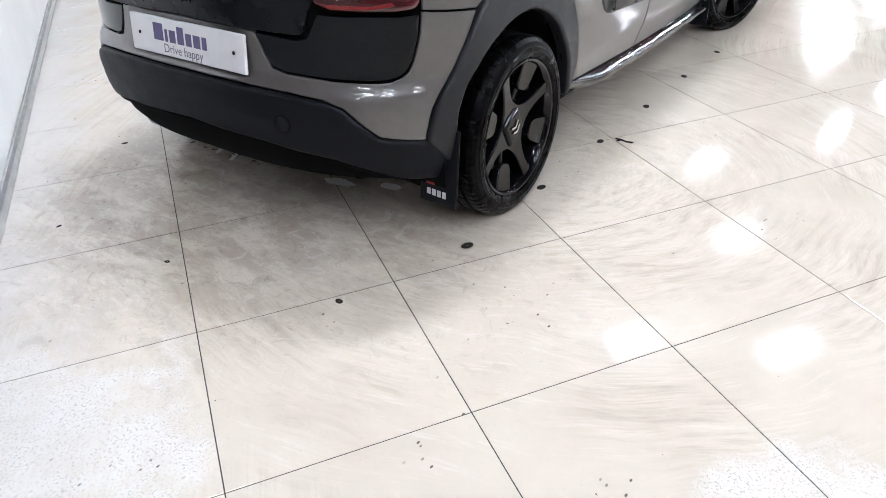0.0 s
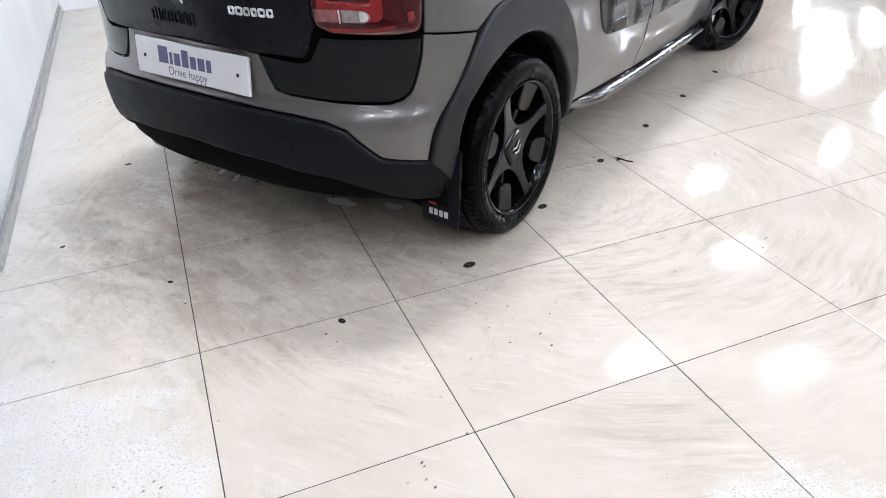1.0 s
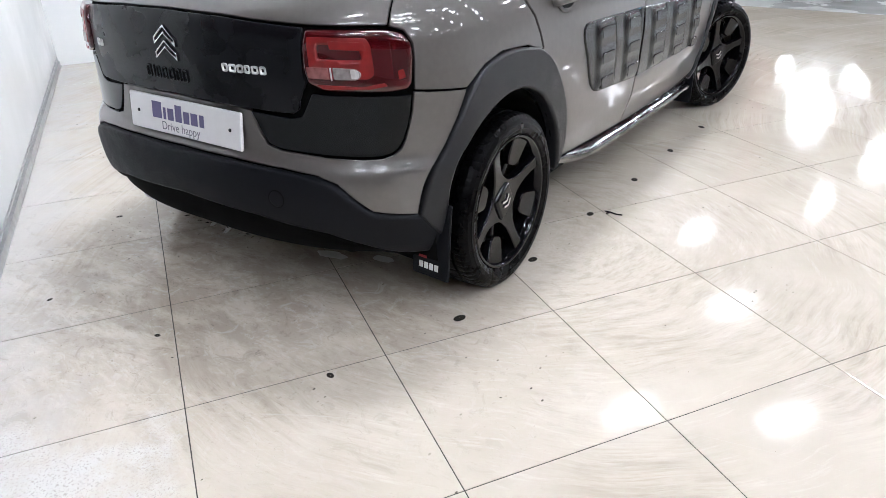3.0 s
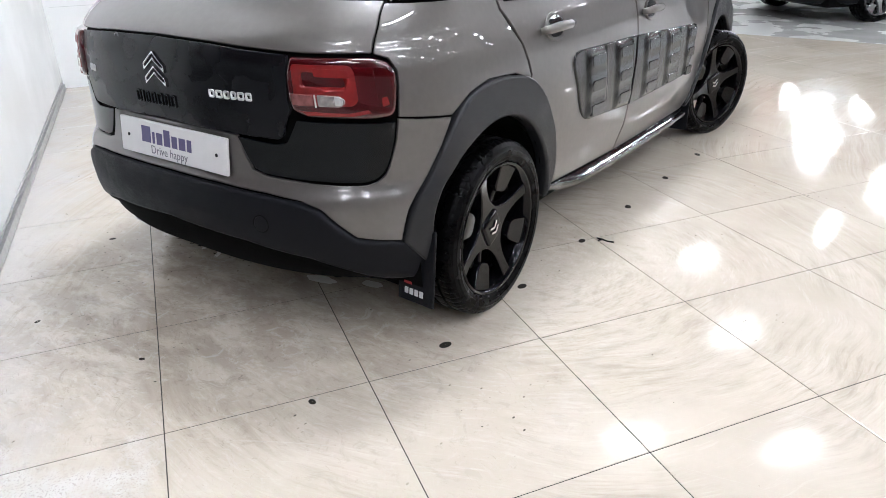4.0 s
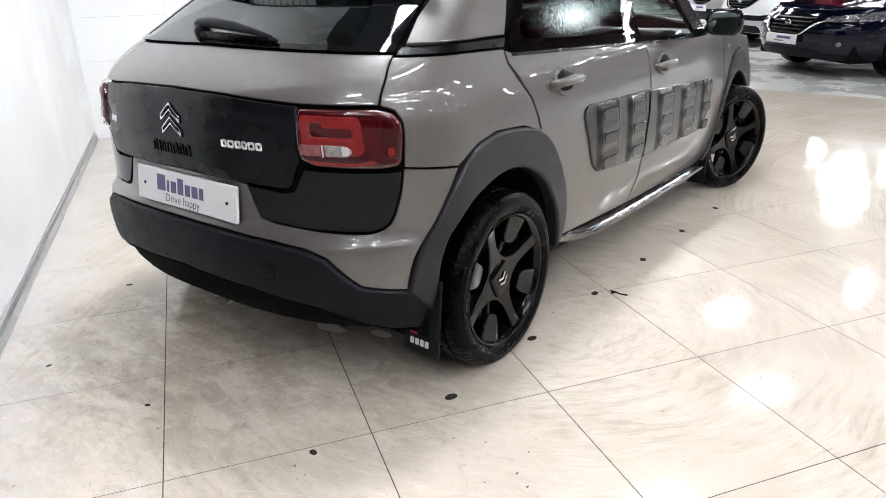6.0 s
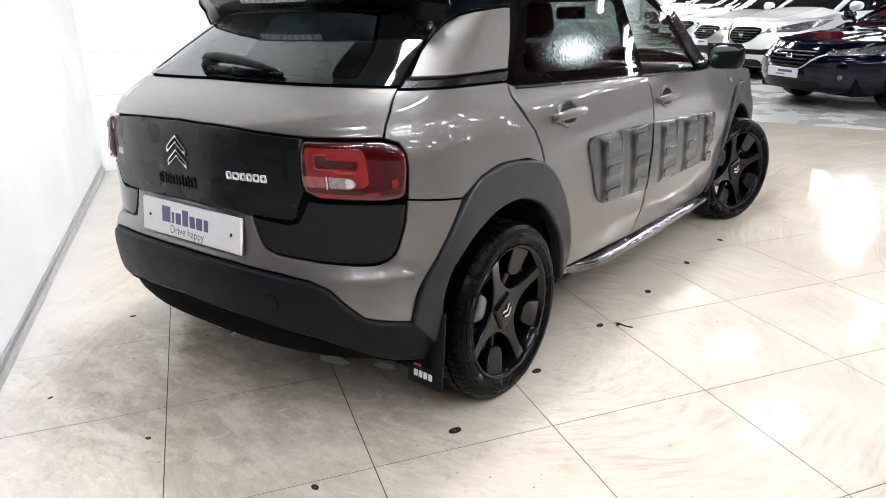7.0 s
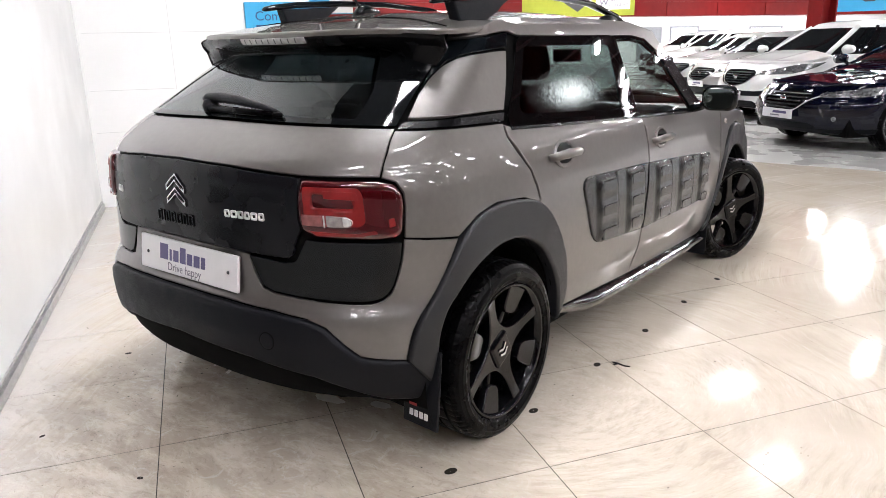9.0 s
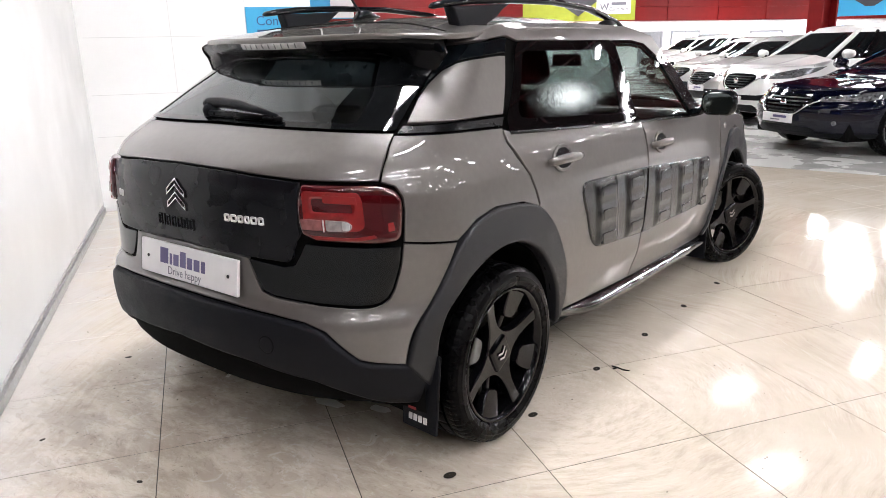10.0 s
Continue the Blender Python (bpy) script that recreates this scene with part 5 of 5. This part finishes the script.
# ---- parked cars along the far row ----
PAINTS = {"navy": mat("navy_metallic_paint", (.0012, .0018, .009), .05, 0, 0, .03, spec=.4, var=.1, scale=30),
          "white": mat("white_car_paint", (.75, .75, .74), .35, 0, 1.0, .03, var=.02, scale=10),
          "silver": mat("silver_car_paint", (.42, .41, .40), .35, .6, 1.0, .03, var=.04, scale=30)}


def parked_car(kind, colour, label, L, W, H, belt, bonnet_z, cowl, roof0, roof1, nose, m):
    """A parked car of length L: nose at y = 0, tail at y = -L. cowl, roof0, roof1: how far back the screen's foot and the roof's ends lie."""
    paint = PAINTS[colour]
    e = thing("parked_car", label, "car", m, "parked cars")
    hw = W / 2
    zw, vw = [.18, .26, .40, .60, belt - .08, belt], [hw - .10, hw - .03, hw, hw, hw - .03, hw - .07]
    zf, vf = [.18, .30, .45, .60, nose, bonnet_z, belt], [-.12, -.03, 0, 0, -.06, -.22, -.5]
    zr, vr = [.18, .30, .5, .75, belt], [.10, .02, 0, .02, .10]
    u = np.linspace(0, 1, 120) ** .6
    n, df, dr = 2.4, .75, .45
    yf, yb = -df * (1 - (1 - u ** n) ** (1 / n)), -L + dr * (1 - (1 - u ** n) ** (1 / n))
    ys = np.linspace(-df, -L + dr, 60)[1:-1]
    ox = np.concatenate([u, np.ones(len(ys)), u[::-1]])
    oy = np.concatenate([yf, ys, yb[::-1]])
    run = np.concatenate([[0], np.cumsum(np.hypot(np.diff(ox * hw), np.diff(oy)))])
    S1 = float(run[-1])

    soft = lambda xs, ys, v: smooth(xs, ys, v, 3.0)

    def low(s, z):
        s, z = np.asarray(s, float), np.asarray(z, float)
        x, y = np.interp(abs(s), run, ox), np.interp(abs(s), run, oy)
        y2 = y + soft(zf, vf, z) * step(-1.3, -.5, y) + soft(zr, vr, z) * step(-L + .9, -L + .2, y)
        return np.stack([x * soft(zw, vw, z) * np.where(s < 0, -1, 1), y2, z + 0 * x], -1)

    side = lambda y: float(np.interp(-y, -oy[100:200], run[100:200]))
    wf, wr = -.95, -L + .85
    top = [(S1, belt), (side(-cowl - .1), belt), (side(-cowl + .25), bonnet_z + .02), (side(-df), bonnet_z), (0, bonnet_z)]
    low_pts = [(0, .22), (side(-df) - .27, .20)]
    for yc in (wf, wr):
        c = side(yc)
        low_pts += [(c + .36 * math.cos(a), .31 + .36 * math.sin(a)) for a in np.linspace(math.pi + .25, -.25, 14)]
    low_pts += [(S1 - .3, .24), (S1, .26)]
    both("body_side", low, low_pts + top, paint, e, bev=.004, th=.02, res=.05, gap=0, flip=True)

    def hood(x, y):
        x, y = np.asarray(x, float), np.asarray(y, float)
        edge = smooth([-cowl - .1, -cowl + .25, -df, 0], [belt, bonnet_z + .02, bonnet_z, bonnet_z], y, 14.0)
        crown = .075 * step(-.12, -.9, y) + .012
        rib = .010 * np.exp(-((np.abs(x) - hw * .52) / .05) ** 2) * step(-.3, -.7, y)
        return np.stack([x, y, edge + crown * (1 - np.clip(np.abs(x) / (hw * .95), 0, 1) ** 2.6) + rib - .03 * step(-.34, -.2, y)], -1)

    panel("bonnet", hood, mirrored(flowing([(0, -.185), (hw * .3, -.20), (hw * .55, -.26), (hw * .78, -.42), (hw * .90, -.62), (hw * .925, -.85)]) + [(hw * .93, -cowl - .1), (0, -cowl - .1)]), paint, e, bev=.008, th=.03, res=.055, gap=0)
    zu = [belt - .02, belt + .06, H - .12, H - .04, H]
    yfr = [-cowl, -cowl - .12, -roof0 + .12, -roof0, -roof0 - .25]
    yre = [-L + .12, -L + .16, -roof1 - .05, -roof1, -roof1 + .2]
    wu = [hw - .06, hw - .09, hw - .27, hw - .34, hw - .50]
    q = np.linspace(0, 2 * math.pi, 72, endpoint=False)

    def green(s, z):
        """The glasshouse: s is an angle round it, 0 at the front."""
        s, z = np.asarray(s, float), np.asarray(z, float)
        c, t = np.cos(s), np.sin(s)
        k = .38
        sq = lambda v: np.sign(v) * np.abs(v) ** k
        f, r, w = np.interp(z, zu, yfr), np.interp(z, zu, yre), np.interp(z, zu, wu)
        return np.stack([w * sq(t), (f + r) / 2 + (f - r) / 2 * sq(c), z + 0 * s], -1)

    zz = [belt - .02, belt + .06, belt + .16, belt + .26, H - .12, H - .07, H - .04, H - .015, H]
    vs = np.concatenate([green(q, np.full(72, z)) for z in zz])
    ring = lambda i, j: i * 72 + j % 72
    part("window_band", (vs, [(ring(i, j), ring(i, j + 1), ring(i + 1, j + 1), ring(i + 1, j)) for i in range(4) for j in range(72)]), CAR_GLASS, e, "dark car glass")
    fs = [(ring(i, j), ring(i, j + 1), ring(i + 1, j + 1), ring(i + 1, j)) for i in range(4, 8) for j in range(72)] + [tuple(ring(8, j) for j in range(72))]
    part("roof", (vs, fs), paint, e)
    for sx in (-1, 1):
        for a in (.55, 1.25, 1.62, 2.15, 2.75):
            pts = [tuple(green(np.array([sx * (a + (0.06 if a < 1 else 0))]), np.array([z]))[0]) for z in np.linspace(belt, H - .1, 6)]
            part("pillar", tube(pts, [.05 if a in (.55, 2.75) else .03] * 6, 6, .7), paint if a in (.55, 2.75) else BLACK_GLOSS, e)
        mir = part("door_mirror", lathe([(-.06, .001), (-.05, .07), (.04, .08), (.09, .001)], 16, "X", False), paint, e)
        mir.matrix_basis = Matrix.Translation((sx * (hw + .08), -cowl - .25, belt + .08)) @ Euler((0, 0, radians(90))).to_matrix().to_4x4() @ Matrix.Diagonal((1, 1.3, .9, 1))
        part("arm", tube([(sx * (hw - .08), -cowl - .25, belt), (sx * (hw + .04), -cowl - .25, belt + .05)], .025, 8), BLACK_GLOSS, mir).matrix_basis = mir.matrix_basis.inverted()
    s0 = side(-df)
    hl = both("headlamp", low, rounded([(.45, nose + .035), (.47, nose + .085), (s0 * .72, bonnet_z - .035), (s0 + .16, bonnet_z - .005), (s0 * .98, bonnet_z - .075), (s0 * .70, nose + .05)], .02), HEADLAMP, e, "clear headlamp", off=.012, bev=.008, th=.03, res=.04, gap=0, flip=True)
    zl = lambda a: nose + .06 + (bonnet_z - .04 - nose - .06) * (a - .45) / (s0 + .16 - .45)
    for a in (.53, .66, .79):
        both("lamp_core", low, [(a + .036 * math.cos(k * .5), zl(a) + .010 + .024 * math.sin(k * .5)) for k in range(12)], CHROME, hl, off=.0150, th=.01, bev=.005, res=.02, gap=0, flip=True)
    grille = panel("grille", low, mirrored(flowing([(0, nose + .115), (.20, nose + .115), (.34, nose + .105), (.39, nose + .05), (.36, nose - .02), (.27, nose - .09), (.14, nose - .135), (0, nose - .145)])), BLACK_GLOSS, e, "black slatted grille", off=.008, bev=.006, th=.02, res=.05, gap=0, flip=True)
    for k in range(5):
        z = nose - .10 + k * .04
        w = .20 + .15 * (z - nose + .13) / .2
        panel("grille_slat", low, [(-w, z), (w, z), (w, z + .012), (-w, z + .012)], PLASTIC_GREY, grille, off=.016, th=.01, bev=.002, res=.06, gap=0, flip=True)
    arc = flowing([(0, nose - .150), (.15, nose - .142), (.28, nose - .10), (.37, nose - .025), (.41, nose + .03), (.50, nose + .055)])
    rim_pts = [(-a, z) for a, z in reversed(arc)] + arc[1:]
    part("grille_trim", tube([tuple(low(np.array([a]), np.array([z]))[0] + np.array([0, .02, 0])) for a, z in rim_pts], .012, 8), CHROME, grille)
    part("badge", lathe([(.0, .001), (.0, .055), (.012, .05), (.014, .001)], 20, "Z", False), CHROME, grille).matrix_basis = Matrix.Translation((0, -.04, nose + .0)) @ Euler((radians(-90), 0, 0)).to_matrix().to_4x4()
    if colour != "navy":
        panel("bumper_grille", low, mirrored([(0, nose - .22), (.50, nose - .22), (.74, nose - .19), (.79, nose - .23), (.58, nose - .30), (0, nose - .305)]), PLASTIC, e, "black lower bumper grille", off=.010, bev=.006, th=.02, res=.06, gap=0, flip=True)
    both("bumper_skirt", low, [(0, .275), (side(-df) - .02, .285), (side(-df) + .0, .225), (0, .225)], PLASTIC, e, "black lower bumper skirt", off=.010, bev=.006, th=.02, res=.07, gap=0, flip=True)
    panel("lower_intake", low, mirrored([(0, .34), (.42, .34), (.50, .30), (.46, .255), (0, .255)]), PLASTIC, e, off=.008, bev=.006, th=.02, res=.06, gap=0, flip=True)
    both("fog_lamp", low, [(.72 + .030 * math.cos(k * .5), .40 + .030 * math.sin(k * .5)) for k in range(12)], HEADLAMP, e, off=.012, bev=.006, th=.02, res=.03, gap=0, flip=True)
    pl = part("number_plate", boxmesh(-.26, .26, .03, .045, -.056, .056, .004), PLATE, e, "white plate with printed blocks")
    pl.matrix_basis = Matrix.Translation((0, .0, .43))
    for x0, w, z0, h, mm in ((-.17, .24, .0, .03, PURPLE), (-.05, .16, -.032, .014, GREY_PRINT)):
        part("print_bar", boxmesh(x0, x0 + w, .0455, .047, z0, z0 + h), mm, pl)
    part("underbody", boxmesh(-hw + .12, hw - .12, -L + .3, -.3, .18, .50, .03), DARK, e)
    for sx in (-1, 1):
        for yc in (wf, wr):
            wheel(e, Matrix.Translation((sx * (hw - .12), yc, .318)) @ Euler((0, 0, 0 if sx > 0 else math.pi)).to_matrix().to_4x4(), 30 + 17 * sx, ALLOY)
        for y0 in (-L * .53,):
            part("door_seam", tube([tuple(low(np.array([sx * side(y0)]), np.array([z]))[0]) for z in np.linspace(.3, belt - .01, 8)], .006, 6), DARK, e)
        hp = part("door_handle", tube([(sx * (hw + .0), -L * .50, belt - .13), (sx * (hw + .025), -L * .50 + .05, belt - .125), (sx * (hw + .0), -L * .50 + .20, belt - .12)], .012, 8), paint, e)
    return e


CAR_GLASS = mat("dark_car_glass", (.006, .007, .008), .015, 0, 0.0, .02, spec=.6)
HEADLAMP = mat("headlamp_lens", (.16, .165, .175), .12, .5, 1.0, .02, var=.75, scale=32)


def parked(x, y, heading):
    """A pose by the nose's place and the compass way it faces (degrees from +y, turning left)."""
    return pose(x, y, .003, 0, 0, heading)


saloon = parked_car("saloon", "navy", "dark navy saloon with a chrome-edged grille parked on concrete", 4.8, 1.84, 1.43, .95, .79, 1.50, 2.45, 3.8, .60, parked(*ROW[0]))
suv = parked_car("suv", "white", "white compact sport utility car parked on concrete", 4.45, 1.85, 1.58, 1.05, .95, 1.05, 1.9, 3.8, .72, parked(*ROW[1]))
hatch = parked_car("hatch", "silver", "silver hatchback with clear headlamps parked on concrete", 4.2, 1.78, 1.46, .98, .86, 1.0, 1.9, 3.5, .64, parked(*ROW[2]))
for k, r in enumerate(ROW[3:]):
    copy_thing((hatch, suv, saloon, suv, hatch)[k % 5], parked(*r))

# signs
blue = thing("blue_sign", "bright blue sign board with dark lettering on the white wall", "sign", HALL @ pose(-5.03, -.12, 0, 0, 0, 90))
part("board", boxmesh(-.33, .26, -.02, .02, 1.30, 1.745, .004), BLUE, blue)
text_part("Comp", .115, NAVY_TXT, blue, pose(-.245, -.022, 1.622, 90, 0, 0), .002, "LEFT")
part("print_bar", boxmesh(-.24, .1, -.024, -.02, 1.50, 1.55), NAVY_TXT, blue)


def banner(label, x0, y0, x1, y1, z0, z1, field):
    """A hanging board between two places on the plan, facing the car."""
    w = math.hypot(x1 - x0, y1 - y0)
    e = thing("hanging_banner", label, "banner", pose(x0, y0, 0, 0, 0, math.degrees(math.atan2(y1 - y0, x1 - x0))), "hanging banners")
    part("board", boxmesh(0, w, -.02, .02, z0, z1, .004), field, e)
    for x in (.1 * w, .9 * w):
        part("cord", boxmesh(x - .01, x + .01, -.01, .01, z1, 8.5), ALU, e)
    return e, w


lime, w = banner("lime green and charcoal banner with a white label", -9.26, 16.9, -6.42, 18.4, 2.03, 3.6, LIME)
part("chevron_field", prism([(.05, 2.75), (w * .22, 2.75), (w * .50, 2.16), (w * .74, 2.75), (w * .98, 3.55), (.05, 3.55)], -.03, -.021), CHARCOAL, lime)
part("label_board", boxmesh(w * .66, w * .96, -.04, -.031, 2.20, 2.62), BOARD, lime)
text_part("Certified", .15, GREY_PRINT, lime, pose(w * .855, -.041, 2.33, 90, 0, 0), .002)
part("print_bar", boxmesh(w * .79, w * .92, -.044, -.04, 2.44, 2.52), GREY_PRINT, lime)
part("print_mark", prism([(w * .69, 2.48), (w * .71, 2.30), (w * .73, 2.42), (w * .75, 2.30), (w * .77, 2.50), (w * .755, 2.50), (w * .748, 2.38), (w * .73, 2.50), (w * .712, 2.38), (w * .70, 2.48)], -.044, -.04), GREY_PRINT, lime)
by, w = banner("blue and white hanging board in front of the red wall", -4.60, 4.09, -4.18, 4.53, 1.72, 2.06, BLUE)
part("white_field", boxmesh(w * .55, w, -.03, -.021, 1.73, 2.05), BOARD, by)
sky, w = banner("bright blue banner with a charcoal chevron", -1.58, 19.8, 1.6, 20.1, 1.93, 3.6, BLUE)
part("chevron_field", prism([(.22, 2.50), (.75, 2.16), (.95, 2.16), (1.5, 2.55), (1.5, 3.55), (.22, 3.55)], -.03, -.021), CHARCOAL, sky)

# dark spots and a snipped cable tie on the tiles
SPOT = mat("dark_stain", (.014, .012, .008), .7, spec=.1, var=.3, scale=60)
for x, y, r in SPOTS:
    e = part("floor_spot", lathe([(.0005, .001), (.0012, r * .7), (.0005, r)], 18, "Z", False), SPOT)
    e.matrix_basis = Matrix.Translation((x, y, .0002)) @ Euler((0, 0, x * 9)).to_matrix().to_4x4() @ Matrix.Diagonal((1.25, .85, 1, 1))
    tagged(e, "small dark round stain on a cream tile", "stain", "floor stains")
# thin pale irregular patches on the tiles under the rear bumper
PALE_PATCH = mat("pale_patch_colour", (.72, .70, .66), .35, var=.06, scale=40)
for x, y, w, l, turn in ((-.52, -.20, .035, .15, 15), (-.425, -.225, .030, .17, 28), (-.115, -.18, .13, .055, 12), (.15, -.20, .15, .06, 4), (.35, -.122, .095, .05, 2)):
    n, seed = 18, random.Random(int(1000 * (x + 2)))
    ring_r = [1 + seed.uniform(-.22, .18) for k in range(n)]
    bm = bmesh.new()
    rim = [[bm.verts.new((w / 2 * r * f * math.cos(2 * math.pi * k / n), l / 2 * r * f * math.sin(2 * math.pi * k / n), z)) for k, r in enumerate(ring_r)] for f, z in ((1, .0002), (.92, .0012))]
    for k in range(n):
        bm.faces.new((rim[0][k], rim[0][(k + 1) % n], rim[1][(k + 1) % n], rim[1][k]))
    bm.faces.new(rim[1])
    e = part("pale_patch", bm, PALE_PATCH)
    e.matrix_basis = pose(x, y, .0, 0, 0, turn)
    tagged(e, "pale irregular patch on the dirty tiles", "stain", "dried patches")
tie = part("cable_scrap", tube([(.93, .735, .004), (.955, .737, .004), (.985, .728, .004), (1.01, .735, .004)], .003, 6), DARK)
part("scrap_branch", tube([(.955, .737, .004), (.945, .715, .004)], .0035, 6), DARK, tie)
tagged(tie, "bent black scrap of cable lying on the tiles", "scrap")

# dark crumbs dropped under the rear bumper and loose specks on the tiles
rng = random.Random(7)
cv, cf = [], []
for k in range(150):
    if k < 60:
        x, y, r = rng.gauss(-.42, .13), rng.gauss(-.22, .07), rng.uniform(.002, .009)
    elif k < 90:
        x, y, r = rng.gauss(-.75, .22), rng.gauss(-.55, .2), rng.uniform(.001, .004)
    else:
        x, y, r = rng.uniform(-.9, 2.2), rng.uniform(-1.5, 1.8), rng.uniform(.001, .0028)
    n0, n = len(cv), rng.randint(5, 7)
    turn = rng.uniform(0, 6)
    for j in range(n):
        a = 6.283 * j / n
        d = r * rng.uniform(.6, 1.2)
        px, py = d * 1.7 * math.cos(a), d * .8 * math.sin(a)
        cv.append((x + px * math.cos(turn) - py * math.sin(turn), y + px * math.sin(turn) + py * math.cos(turn), .0006))
    cv.append((x, y, .0006 + r * .35))
    cf += [(n0 + j, n0 + (j + 1) % n, n0 + n) for j in range(n)]
crumbs = part("dirt_crumbs", (cv, cf), SPOT)
tagged(crumbs, "scattered dark dirt crumbs on the cream tiles", "dirt", kind="stuff")

# tiles last: those near the car singly, the rest joined
def tile_mesh():
    bm = bmesh.new()
    h = PITCH / 2 - .0016
    lo = [bm.verts.new((sx * h, sy * h, -.0016)) for sx, sy in ((-1, -1), (1, -1), (1, 1), (-1, 1))]
    hi = [bm.verts.new((sx * h, sy * h, -.0006)) for sx, sy in ((-1, -1), (1, -1), (1, 1), (-1, 1))]
    k = h - .0012
    tp = [bm.verts.new((sx * k, sy * k, 0)) for sx, sy in ((-1, -1), (1, -1), (1, 1), (-1, 1))]
    for a, b in ((lo, hi), (hi, tp)):
        for i in range(4):
            bm.faces.new((a[i], a[(i + 1) % 4], b[(i + 1) % 4], b[i]))
    bm.faces.new(tp)
    return bm


proto = part("tile", tile_mesh(), TILE, floor)
tiles = []
for i in range(-12, 18):
    for j in range(-16, 16):
        p = HALL @ Vector(((j + .5) * PITCH, (i + .5) * PITCH, 0))
        if p.y < 7.0 and (i >= -3 or j >= -1):
            tiles.append(((p.xy - Vector((.9, .9))).length, i, j))
tiles.sort()
for n, (d, i, j) in enumerate(tiles[:300]):
    ob = proto if n == 0 else new("tile", proto.data)
    ob.parent = floor
    ob.matrix_basis = Matrix.Translation(((j + .5) * PITCH, (i + .5) * PITCH, 0))
base_v = np.array([v.co[:] for v in proto.data.vertices])
base_f = [tuple(p.vertices) for p in proto.data.polygons]
vs, fs = [], []
for d, i, j in tiles[300:]:
    k = len(vs) * len(base_v)
    vs.append(base_v + np.array([(j + .5) * PITCH, (i + .5) * PITCH, 0]))
    fs += [tuple(q + k for q in f) for f in base_f]
if vs:
    rest = part("far_tiles", (np.concatenate(vs), fs), TILE, floor)
    rest.data.polygons.foreach_set("use_smooth", [False] * len(rest.data.polygons))
    rest["kind"] = "stuff"
